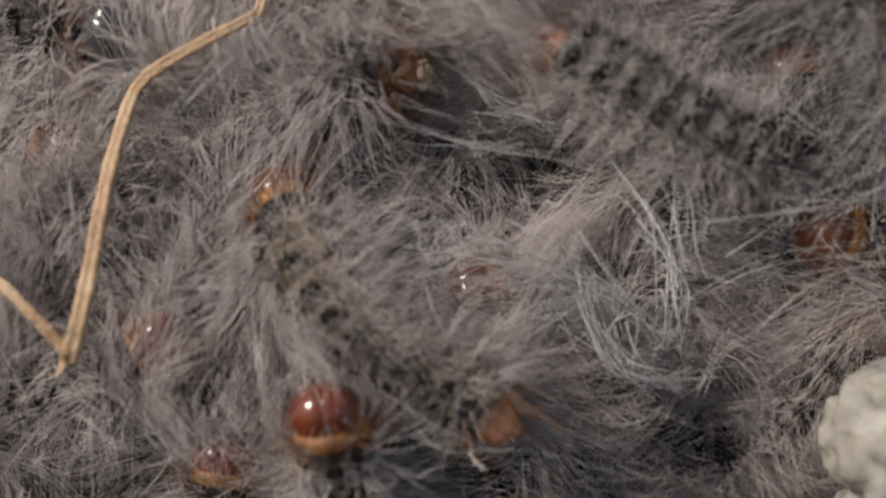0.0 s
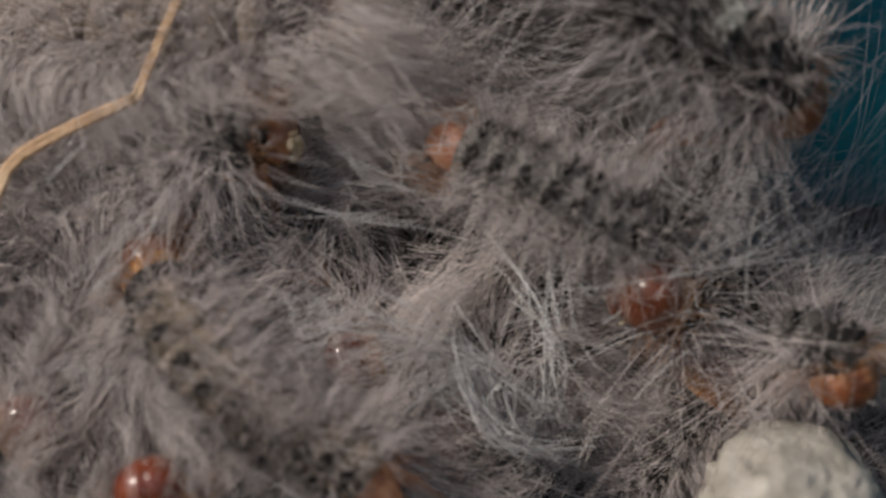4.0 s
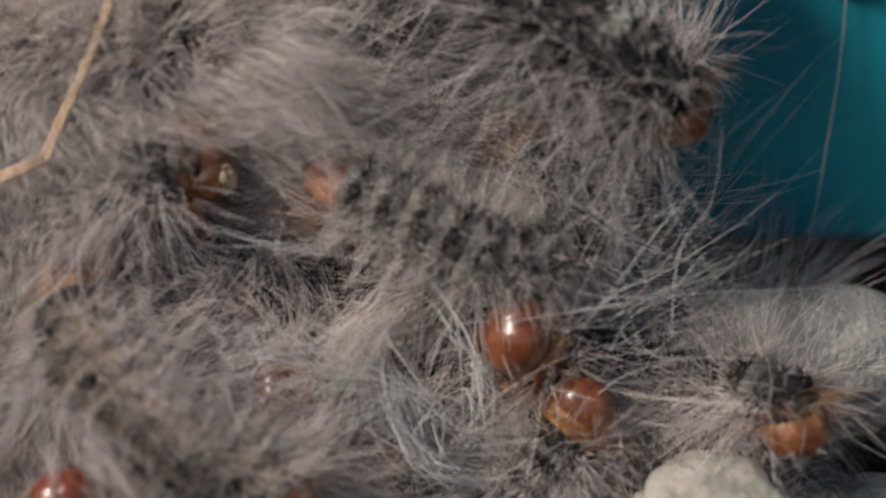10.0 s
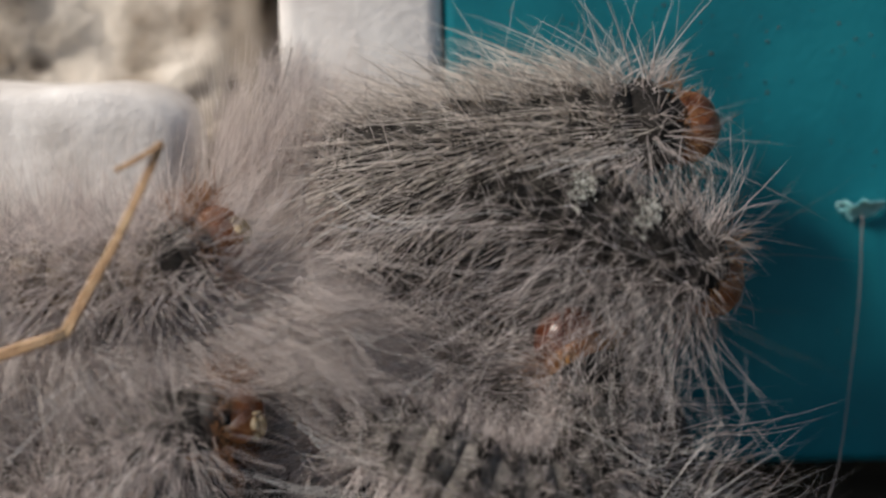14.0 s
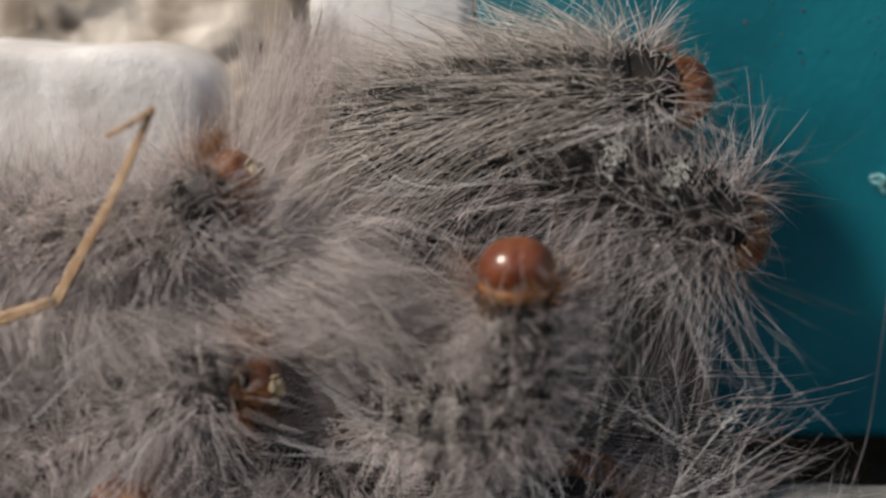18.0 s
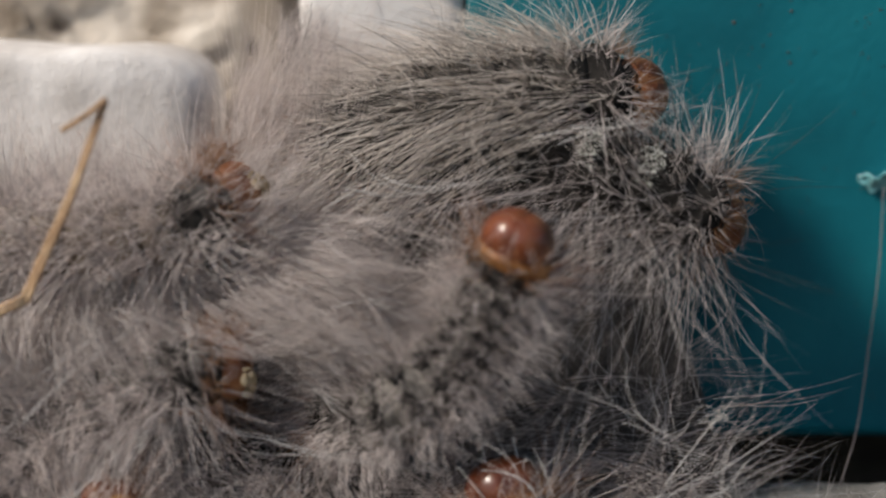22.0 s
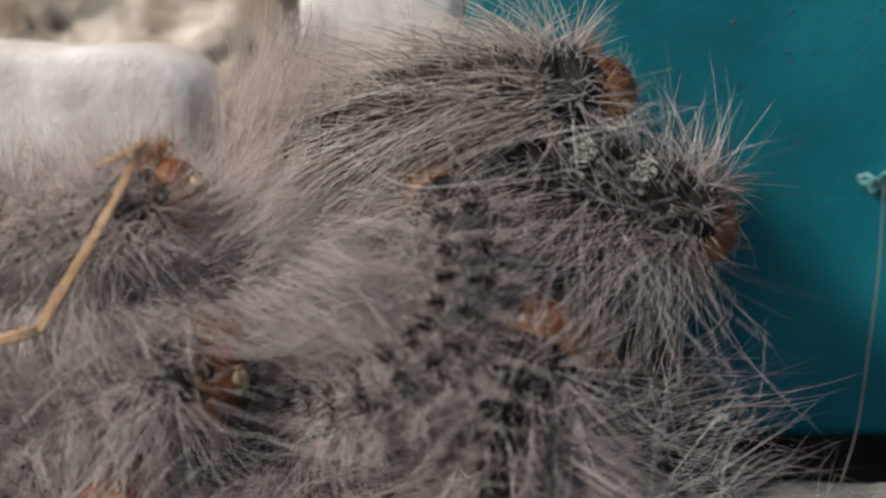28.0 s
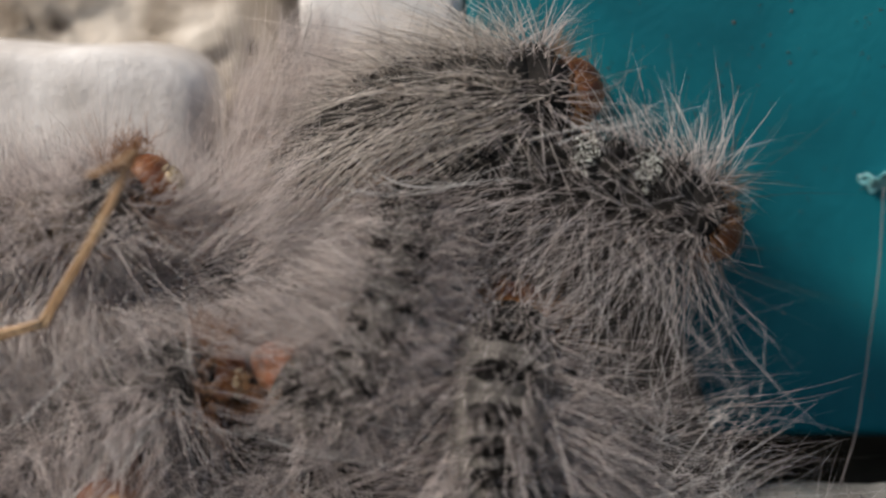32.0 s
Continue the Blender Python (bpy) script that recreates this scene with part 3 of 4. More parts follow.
def caterpillar(label, points, rings=11, eye=LATE, back=None, marks="band", hair=None, crumbs=(), seed=0, tucked=True, dark_head=False, ring_data=None, size=1.0, skull_data=None):
    """points: (u, v, d) from tail to head. Returns the thing and its pieces, tail first."""
    back = back or (OUT + UP * 0.45)
    places = [spot(*p, eye) for p in points]
    poses = body_poses(places, rings, back, tucked)
    thing = new("caterpillar")
    base = Matrix.Translation(poses[0].translation)
    thing.matrix_basis = base
    home = base.inverted()
    rng = random.Random(seed)
    family = hair or TUFTS

    def hairs(mesh, owner, label="", at=None, name="setae"):
        tagged(part(name, mesh, None, owner, label, at), kind="stuff")

    tail = part("tail_segment", TAIL, None, thing, "orange-brown tail end", home @ poses[0])
    if hair is not PLAIN:
        hairs(REAR, tail)
    hairs(RUST_REAR, tail, "short rusty bristles")
    pieces = [tail]
    for k in range(rings):
        neck = k == rings - 1
        ring = part("neck_segment" if neck else "body_segment", NECK if neck else (ring_data or RING), None, thing, "black velvety neck" if neck else "", home @ poses[k + 1])
        if neck:
            hairs(STAR[rng.randrange(len(STAR))], ring, "radiating pale bristles", pose(0, -0.0006, 0) if tucked == "face" else None)
            if hair is LONG:
                hairs(LONG[0], ring, "long pale grey bristles", pose(0, 0.0003, 0, 8))
        else:
            hairs(family[rng.randrange(len(family))], ring, "long pale grey bristles", pose(0, 0, 0, 0, rng.uniform(-9, 9), 0))
        if (k >= rings - 5 and hair is LONG) or (rings - 7 <= k < rings - 2 and hair is RIBBED):
            hairs((HANGING if hair is LONG else FRINGE)[k % 3], ring, "very long fine bristles")
        if rings - 5 <= k < rings - 1 and hair is SHORT:
            hairs(DRAPE[k % 3], ring, "fine straw-coloured bristles")
        if k == rings - 2:
            hairs(CHEEK, ring, "", pose(0, 0, 0, 0, 25, 0))
        if not neck and marks == "spot":
            for wart in WARTS:
                part("dorsal_wart", wart, None, ring, "black velvet wart")
            hairs(BRUSH[rng.randrange(3)], ring, "short black brush", None, "velvet")
        elif not neck and marks == "band":
            part("dorsal_band", BAND, None, ring, "black velvet band")
            hairs(WIDE_BRUSH[rng.randrange(3)], ring, "short black brush", None, "velvet")
        if k in crumbs:
            tagged(part("crust", CRUMBS, None, ring, "pale grainy crust"), kind="stuff")
        if rings - 4 <= k < rings - 1:
            for s in (-1, 1):
                part("leg", LEG, None, ring, at=Matrix.Translation((s * 0.0008, 0, -0.0015)) @ Matrix.Diagonal((s, 1, 1, 1)))
        pieces.append(ring)
    collar = part("collar", DARK_COLLAR if tucked or dark_head else COLLAR, None, thing, "black collar" if tucked or dark_head else "orange collar", home @ poses[-2])
    hairs(RUFF if tucked is True else CHEEK, collar)
    if tucked == "face":
        if hair is BUSHY:
            hairs(STAR[1], collar, "radiating pale bristles", pose(0, -0.0004, 0.0003))
        part("neck_shield", SHIELD, None, collar, "dark domed neck shield", pose(0, -0.0004, 0.0005))
    pieces.append(collar)
    skull, say = (DARK_SKULL, "glossy dark grey head") if dark_head else (FACE_SKULL, "orange-brown head with cream mouthparts") if tucked == "face" else (AMBER_SKULL, "orange-brown head bent down") if tucked else (skull_data or SKULL, "shiny tan-orange head" if skull_data else "glossy red-brown head")
    head = part("head", skull, None, thing, say, home @ poses[-1])
    if tucked:
        hairs(CHEEK if tucked is True else FUZZ, head)
    hairs(RUST, collar, "short rusty bristles")
    near = 0.8 if tucked == "face" else 1.0
    part("clypeus", LIP if tucked == "face" else BROWN_LIP, None, head, at=pose(0, 0.0015 * near, -0.0009 * near, -20, 0, 0))
    for s in (-1, 1):
        part("mandible", JAW, None, head, "cream mouthpart", pose(s * 0.00045, 0.00115 * near, -0.00128 * near, 0, s * 12, 0))
        part("antenna", FEELER, None, head, at=Matrix.Translation((s * 0.0010 * near, 0.0010 * near, -0.0009 * near)) @ Matrix.Diagonal((s, 1, 1, 1)))
    pieces.append(head)
    for piece in pieces[:-2]:
        piece.scale = (size, size, size)
    for piece in pieces[-2:]:
        piece.scale = (0.5 + 0.5 * size,) * 3
    tagged(thing, label, "caterpillar", "caterpillars in the pile")
    return {"thing": thing, "pieces": pieces, "rings": rings, "eye": eye, "back": back, "tucked": tucked, "rows": []}


def moved(c, t, points, eye=None):
    """A later shape of a caterpillar: the same pieces along another curve."""
    places = [spot(*p, eye or c["eye"]) for p in points]
    c["rows"].append((t, body_poses(places, c["rings"], c["back"], c["tucked"])))


def shifted(c, t, points, du, dv, eye=None):
    """The same curve moved as a whole."""
    moved(c, t, [(u + du, v + dv, d) for u, v, d in points], eye)


# The one that lies on top against the teal board.
top_line = [(585, 222, -2.5), (680, 196, -0.2), (780, 174, 0.4), (880, 156, 0.8), (980, 146, 1.0), (1115, 145, 1.0), (1230, 128, 0.2)]
top_one = caterpillar("grey caterpillar with swept straw-coloured bristles and an orange head", [(u + (75 if u > 700 else 30), v + 22, d) for u, v, d in top_line], 9, hair=SHORT, marks="", ring_data=SOOT_RING, size=1.3, seed=1)
for t in (0.0, 15.5):
    moved(top_one, t, [(u + (75 if u > 700 else 30), v + 22, d) for u, v, d in top_line])
moved(top_one, 17.5, [(u + (12 if u > 700 else 0), v + 18, d) for u, v, d in top_line])
moved(top_one, 19.0, [(u, v + 14, d) for u, v, d in top_line])
for t, du in ((20.0, -40), (21.0, -65), (25.5, -78), (27.5, -122), (29.5, -138), (31.0, -182), (32.0, -184)):
    moved(top_one, t, [(u + (du + 15) * smooth(300, 1000, u), v - du * 0.30 * smooth(1000, 600, u) + 18, d + du * 0.008 * smooth(900, 500, u)) for u, v, d in top_line])

# The one below it, whose bristles stand out over the board.
low_line = [(640, 330, -1.5), (760, 300, 1), (900, 300, 2.4), (1040, 370, 3.2), (1170, 450, 3.6), (1285, 515, 3.2), (1375, 600, 1.8)]
high_line = [(640, 320, -2), (740, 300, -0.8), (860, 300, 0.1), (980, 305, 0.8), (1100, 335, 1.0), (1215, 375, 1.0), (1310, 420, 0.2)]
side_one = caterpillar("dark grey caterpillar with long pale bristles and crusty specks", low_line, 12, eye=MID, marks="spot", hair=LONG, ring_data=SOOT_RING, crumbs=(7, 9), size=1.2, seed=2)
for t, k, du, dv in ((0.0, 0, 55, 15), (2.5, 0, 50, 22), (5.0, 0, -5, 32), (6.0, 0, 10, 0), (9.0, 0, -20, 15), (10.0, 0, -55, -15), (11.5, 0.05, -30, 0), (13.0, 0.15, 0, -12), (14.0, 0.55, 0, -30), (15.5, 0.65, 15, -10), (17.5, 0.85, 15, -5), (19.0, 0.95, 18, 0), (20.0, 1.0, 8, -15), (25.0, 1.0, 2, 0), (27.5, 1.0, -10, 2), (32.0, 1.0, -2, 0)):
    moved(side_one, t, [(a[0] + (b[0] - a[0]) * k + du, a[1] + (b[1] - a[1]) * k + dv, a[2] + (b[2] - a[2]) * k) for a, b in zip(low_line, high_line)], (850 - 66 * k, 830 - 389 * k))

# The one that looks out sideways from the left heap.
peek_line = [(-320, 1010, -2), (-180, 940, 0), (-20, 850, 0.4), (120, 770, 1.2), (260, 700, 2.4), (365, 668, 3.2), (445, 660, 3.0)]
peek_one = caterpillar("grey caterpillar with dark neck and cream mouthparts facing sideways", peek_line, 13, eye=LATE, marks="", back=UP * 0.5 + OUT * 0.85, tucked="face", seed=3)
for t, du, dv in ((0.0, 0, -5), (9.0, 4, 0), (13.0, 8, 5), (15.5, 0, 2), (19.0, -12, 4), (22.0, -38, -8), (23.5, -20, -32), (25.0, -34, -14), (28.0, -52, -12), (32.0, -52, -6)):
    moved(peek_one, t, [(u + du * smooth(-100, 300, u), v + dv * smooth(-100, 300, u), d) for u, v, d in peek_line])

# The one on the left shoulder of the pile.
left_one = caterpillar("grey caterpillar with an orange head raised above the heap", [(-330, 440, -3), (-180, 430, -1), (-30, 420, 0), (120, 420, 0.6), (270, 400, 1), (430, 330, 0.8)], 12, hair=BUSHY, ring_data=TAWNY_RING, marks="", back=UP * 0.5 + OUT * 0.85, tucked="face", seed=4)
for t, u, v, w in ((0.0, 560, 470, 470), (4.5, 550, 455, 450), (7.0, 500, 445, 440), (11.0, 460, 390, 410), (12.5, 430, 345, 400), (15.5, 405, 335, 390), (17.5, 392, 308, 385), (19.0, 400, 318, 390), (20.0, 430, 338, 400), (21.5, 425, 335, 400), (22.5, 398, 320, 385), (24.0, 372, 314, 380), (25.0, 350, 305, 375), (25.5, 318, 296, 370), (27.5, 305, 310, 370), (28.5, 310, 330, 380), (30.0, 266, 312, 370), (31.0, 255, 322, 375), (32.0, 264, 315, 372)):
    rise = -1.6 * smooth(420, 480, u)
    moved(left_one, t, [(u - 760, w + 40, -3), (u - 600, w + 30, -1), (u - 440, w + 28, 1), (u - 280, w + 28, 2), (u - 120, w + 14, 2.6), (u - 50, (v + w) / 2 + 12, 3.2 + rise), (u, v, 3.0 + rise)])

# The banded one in the middle, which rears up and swings its head.
swing_one = caterpillar("black-banded grey caterpillar with a shiny red-brown head, rearing up", [(715, 640, 0.5), (860, 700, 1.5), (1000, 790, 1.5), (1100, 780, 0.5), (1110, 690, -0.5), (1060, 620, -0.5)], 12, marks="spot", hair=PLAIN, ring_data=ASH_RING, size=1.06, tucked=False, seed=5, skull_data=TAN_SKULL)


def swing(t, *points):
    moved(swing_one, t, points, MID if t < 12.3 else LATE)


swing(0.0, (715, 625, 2.2), (850, 695, 3.4), (1010, 790, 3.1), (1120, 790, 0.6), (1150, 710, -2.0), (1120, 640, -3.8))
swing(1.0, (730, 640, 2.2), (870, 700, 3.4), (1020, 800, 3.1), (1130, 790, 0.6), (1150, 710, -2.0), (1120, 640, -3.8))
swing(2.5, (755, 690, 2.2), (890, 745, 3.4), (1020, 820, 3.1), (1130, 790, 0.8), (1160, 710, -1.6), (1130, 640, -3.2))
swing(4.5, (765, 670, 2.2), (915, 735, 3.4), (1040, 820, 3.1), (1140, 790, 1.2), (1165, 710, -0.7), (1140, 645, -1.5))
swing(6.0, (720, 645, 2.2), (880, 735, 3.4), (1000, 820, 3.1), (1120, 790, 1.4), (1160, 710, -0.3), (1145, 640, -1))
swing(7.0, (690, 680, 2.2), (850, 760, 3.4), (980, 840, 3.1), (1110, 800, 1.6), (1160, 720, 0.8), (1145, 645, 0.8))
swing(8.0, (670, 680, 2.2), (830, 735, 3.4), (970, 800, 3.1), (1080, 790, 1.4), (1040, 690, -0.7), (900, 600, -3.6))
swing(9.0, (660, 680, 2.2), (810, 735, 3.4), (960, 800, 3.1), (1080, 790, 1.4), (1040, 690, -0.7), (885, 590, -3.6))
swing(11.0, (690, 695, 2.2), (840, 760, 3.4), (970, 830, 3.1), (1090, 800, 1.4), (1110, 690, 0.1), (1035, 590, -1.7))
swing(12.0, (680, 690, 2.2), (830, 745, 3.4), (960, 810, 3.1), (1080, 790, 1.4), (1080, 660, 0.3), (1010, 550, -1.4))
swing(13.0, (650, 690, 1.2), (800, 745, 3.4), (940, 810, 3.1), (1060, 780, 1.6), (1080, 640, 0.7), (1030, 515, 0.2))
swing(15.5, (650, 670, -1.2), (790, 735, 3.4), (920, 790, 3.1), (1030, 760, 1.6), (1040, 640, 0.7), (980, 520, -1))
swing(17.5, (650, 700, 0.1), (780, 745, 3.6), (890, 740, 3.3), (925, 640, 3.5), (915, 550, 4.8), (911, 470, 6.2))
swing(18.5, (640, 720, 0.1), (770, 750, 3.6), (870, 720, 3.6), (895, 600, 4.0), (890, 500, 5.4), (890, 405, 7.0))
swing(19.0, (630, 735, 0.1), (760, 755, 3.6), (860, 715, 3.6), (890, 590, 4.2), (902, 470, 5.6), (922, 360, 7.2))
swing(19.5, (625, 745, 0.1), (760, 755, 3.6), (860, 710, 3.6), (890, 590, 4.2), (905, 470, 5.6), (936, 370, 7.2))
swing(20.0, (630, 745, 0.1), (760, 750, 3.6), (860, 700, 3.6), (885, 590, 4.2), (875, 460, 5.6), (856, 338, 6.8))
swing(20.5, (610, 750, 0.1), (740, 755, 3.6), (850, 710, 3.6), (885, 590, 4.2), (885, 440, 5.6), (884, 318, 7.0))
swing(21.0, (600, 758, 0.1), (715, 745, 3.6), (805, 670, 3.6), (850, 570, 4.2), (890, 460, 5.6), (940, 370, 7.2))
swing(21.5, (580, 755, 0.1), (700, 740, 3.6), (800, 665, 3.6), (850, 580, 4.2), (890, 490, 5.6), (930, 408, 7.2))
swing(22.0, (585, 740, 0.1), (710, 715, 3.6), (810, 640, 3.6), (865, 550, 4.2), (900, 470, 5.6), (928, 398, 6.8))
swing(22.5, (590, 735, 0.1), (720, 725, 3.6), (830, 665, 3.6), (870, 570, 3.4), (875, 470, 3.8), (866, 378, 2.2))
swing(23.0, (590, 735, 0.1), (720, 735, 3.6), (830, 670, 3.6), (875, 570, 3.4), (878, 460, 3.8), (864, 362, 2.1))
swing(23.5, (590, 740, 0.1), (720, 735, 3.6), (830, 670, 3.6), (870, 570, 3.4), (860, 460, 3.8), (828, 368, 2))
swing(24.0, (580, 745, 0.1), (700, 730, 3.6), (795, 650, 3.6), (830, 540, 3.4), (848, 430, 3.4), (856, 330, 2.1))
swing(24.5, (570, 750, 0.1), (680, 705, 3.6), (770, 620, 3.6), (820, 530, 3.4), (870, 440, 3.2), (926, 376, 0.8))
swing(25.0, (555, 755, 0.1), (640, 660, 3.6), (715, 550, 3.6), (795, 455, 3.4), (880, 415, 2.2), (948, 475, 0))
swing(25.5, (548, 740, 0.1), (640, 655, 3.6), (740, 560, 3.6), (845, 465, 3.2), (935, 435, 2), (1005, 470, -0.4))
swing(27.5, (550, 730, -0.6), (680, 700, 3.6), (790, 620, 3.6), (832, 500, 3.4), (820, 400, 3), (775, 322, 0.6))
swing(28.0, (545, 715, -0.6), (670, 690, 3.6), (775, 615, 3.6), (822, 500, 3.4), (805, 395, 2.8), (750, 312, 0.2))
swing(29.0, (555, 720, -0.6), (670, 695, 3.6), (765, 615, 3.6), (802, 500, 3.2), (775, 390, 2.4), (708, 300, -0.4))
swing(30.0, (528, 690, 1.6), (640, 675, 3.6), (735, 590, 3.6), (785, 480, 3.2), (800, 380, 2.2), (788, 290, 0.4))
swing(31.0, (515, 672, 2.4), (620, 690, 3.3), (715, 590, 3.6), (755, 480, 3), (775, 380, 1.8), (768, 280, -0.2))
swing(32.0, (500, 655, 2.6), (600, 705, 3.1), (672, 585, 3.6), (700, 490, 3), (722, 400, 1.6), (705, 300, -0.6))

# The one that comes up from the lower edge.
climb_one = caterpillar("black-banded grey caterpillar with an orange collar, climbing", [(1560, 930, -3), (1420, 960, -1.5), (1290, 965, 0), (1180, 960, 0.8), (1070, 950, 1.2), (975, 935, 2)], 11, eye=MID, hair=RIBBED, ring_data=ASH_RING, size=1.28, tucked=False, seed=6, skull_data=TAN_SKULL)


def climb(t, *points):
    moved(climb_one, t, points, MID if t < 12.3 else LATE)


climb(0.0, (1700, 960, -4.5), (1560, 980, -3.7), (1430, 985, -3.3), (1350, 975, -2.7), (1270, 960, -1.0), (1165, 925, 0.8))
climb(2.5, (1660, 930, -3.5), (1530, 960, -2.7), (1400, 970, -1.8), (1310, 960, -1.5), (1230, 945, -0.6), (1128, 905, 1.6))
climb(4.5, (1590, 930, -4.5), (1450, 960, -3.7), (1330, 960, -2.6), (1240, 950, -1.6), (1150, 940, 0.1), (1064, 925, 3.6))
climb(6.0, (1560, 950, -4.5), (1420, 970, -3.7), (1290, 975, -2.6), (1200, 970, -1.6), (1110, 960, 0.1), (1020, 950, 3.8))
climb(7.0, (1530, 970, -4.5), (1400, 990, -3.7), (1270, 1000, -2.6), (1180, 1000, -1.6), (1090, 1000, 0.1), (996, 988, 3.8))
climb(8.0, (1520, 930, -4.5), (1380, 960, -3.7), (1250, 970, -2.6), (1150, 960, -1.6), (1060, 945, 0.1), (966, 928, 3.8))
climb(9.0, (1520, 930, -4.5), (1380, 960, -3.7), (1250, 970, -2.6), (1150, 960, -1.6), (1070, 950, 0.1), (974, 933, 4))
climb(11.0, (1500, 1000, -4.5), (1380, 1040, -3.7), (1260, 1060, -2.6), (1150, 1060, -1.6), (1050, 1030, 0.5), (984, 955, 3.6))
climb(12.0, (1450, 1080, -3), (1330, 1120, -1.5), (1200, 1130, 0), (1100, 1110, 0.8), (1040, 1040, 2.1), (1000, 955, 3.4))
climb(13.0, (1300, 1180, -2), (1200, 1180, -1), (1110, 1150, 0), (1060, 1080, 0.8), (1040, 980, 1.2), (1020, 880, 1.4))
climb(15.5, (1150, 1270, -1), (1090, 1200, -0.5), (1040, 1120, 0), (1000, 1040, 0.6), (970, 950, 0.8), (940, 850, -1))
climb(19.0, (1050, 1290, -1), (1020, 1200, -0.5), (1000, 1110, 0), (990, 1020, 0.4), (1000, 920, 0.4), (1050, 815, -0.8))
climb(21.0, (1000, 1280, -1), (980, 1190, -0.5), (960, 1100, 0), (950, 1010, 0.4), (950, 900, 0.5), (975, 800, -0.2))
climb(22.0, (960, 1300, -0.7), (945, 1210, 0.1), (930, 1120, 0.9), (920, 1030, 1.6), (905, 930, 2), (885, 835, 2))
climb(23.5, (930, 1270, -0.7), (925, 1180, 0.1), (920, 1090, 1.3), (915, 1000, 2), (915, 900, 2.4), (920, 798, 2.2))
climb(24.5, (910, 1180, -0.7), (905, 1090, 0.4), (900, 1000, 1.5), (895, 900, 2.4), (895, 800, 3), (902, 700, 2.9))
climb(25.0, (900, 1170, -0.7), (895, 1080, 0.4), (890, 990, 1.5), (885, 890, 2.4), (875, 790, 3), (862, 684, 2.9))
climb(25.5, (900, 1150, -0.7), (895, 1060, 0.4), (890, 970, 1.5), (885, 870, 2.4), (890, 770, 3), (922, 662, 2.7))
climb(27.5, (900, 1080, -0.7), (895, 990, 0.6), (890, 900, 1.9), (890, 800, 2.8), (910, 690, 3.2), (946, 575, 2.4))
climb(28.0, (905, 1070, -0.7), (900, 980, 0.6), (895, 890, 1.9), (895, 790, 2.8), (918, 680, 3.2), (962, 560, 2.2))
climb(29.0, (905, 1050, -0.7), (900, 960, 0.6), (890, 870, 1.9), (890, 770, 2.8), (920, 650, 3), (988, 525, 1.8))
climb(30.0, (905, 1060, -0.7), (900, 970, 0.6), (890, 880, 1.9), (885, 780, 2.8), (900, 650, 2.8), (955, 510, 0.4))
climb(32.0, (905, 1060, -0.7), (895, 970, 0.6), (885, 880, 1.9), (880, 780, 2.8), (890, 660, 2.8), (905, 540, -0.7))

# The ones in the lower heap.
low_a_line = [(612, 1288, 2.8), (545, 1228, 2.0), (440, 1180, 1.2), (340, 1100, 1.0), (265, 1005, 0.9), (216, 875, 0.6)]
low_a = caterpillar("banded grey-brown caterpillar stretched along the lower heap", low_a_line, 11, eye=EARLY, back=OUT - RIGHT * 0.5 - UP * 0.4, marks="spot", hair=PLAIN, ring_data=TAWNY_RING, size=1.0, tucked=False, skull_data=TAN_SKULL, seed=7)
for t, du, dv in ((0.0, 0, 0), (2.5, 8, -8), (6.0, -5, -15), (9.0, -25, -25), (12.0, -20, 0), (32.0, -30, 0)):
    shifted(low_a, t, low_a_line, du, dv)
red_line = [(420, 1640, -2), (390, 1540, -1), (350, 1450, 0.5), (325, 1350, 2), (300, 1255, 3)]
red_one = caterpillar("grey caterpillar with a large shiny red-brown head turned outwards", red_line, 7, eye=EARLY, tucked=False, seed=8)
for t, du, dv in ((0.0, 0, 5), (0.5, -40, 2), (1.0, -112, -5), (1.5, -60, 0), (2.5, -62, -5), (7.0, -120, -8), (9.0, -90, -20), (11.0, -110, -50), (32.0, -120, -40)):
    shifted(red_one, t, red_line, du, dv)
low_b_line = [(960, 1340, -1), (1000, 1260, 0), (1050, 1190, 0.8), (1100, 1120, 1.5), (1147, 1052, 2)]
low_b = caterpillar("dark caterpillar with a red-brown head between the pebbles", low_b_line, 6, eye=MID, tucked=False, seed=9, skull_data=TAN_SKULL)
for t, du, sink in ((0.0, 150, -2.2), (2.5, 130, -2.4), (4.5, 100, -1.6), (7.2, 100, -1.0), (8.0, 58, -0.2), (9.0, 6, 0.8), (10.5, -20, 0.9), (11.0, 8, 0.9), (11.5, -15, 0.8), (32.0, -20, -1)):
    moved(low_b, t, [(u + du, v, d + sink) for u, v, d in low_b_line])
low_c_line = [(1080, 930, -3), (1200, 1000, -1.5), (1310, 1040, -0.4), (1420, 1050, 2.6), (1485, 1085, 4.6), (1510, 1172, 5.4)]
low_c = caterpillar("dark caterpillar hanging its orange head over the round pebble", low_c_line, 8, eye=MID, seed=10)
for t, du, dv, sink in ((0.0, -125, -30, -2.6), (1.0, -135, -18, -2.4), (2.0, -105, 30, -1.0), (2.5, -100, 15, -0.6), (4.5, -25, -38, 0), (6.0, 25, -30, 0), (7.0, 0, -10, 0), (8.0, -25, 15, 0), (9.0, 0, 0, 0), (32.0, 0, 0, 0)):
    moved(low_c, t, [(u + du * smooth(1080, 1450, u), v + dv * smooth(1080, 1450, u), d + sink * smooth(1200, 1450, u)) for u, v, d in low_c_line])

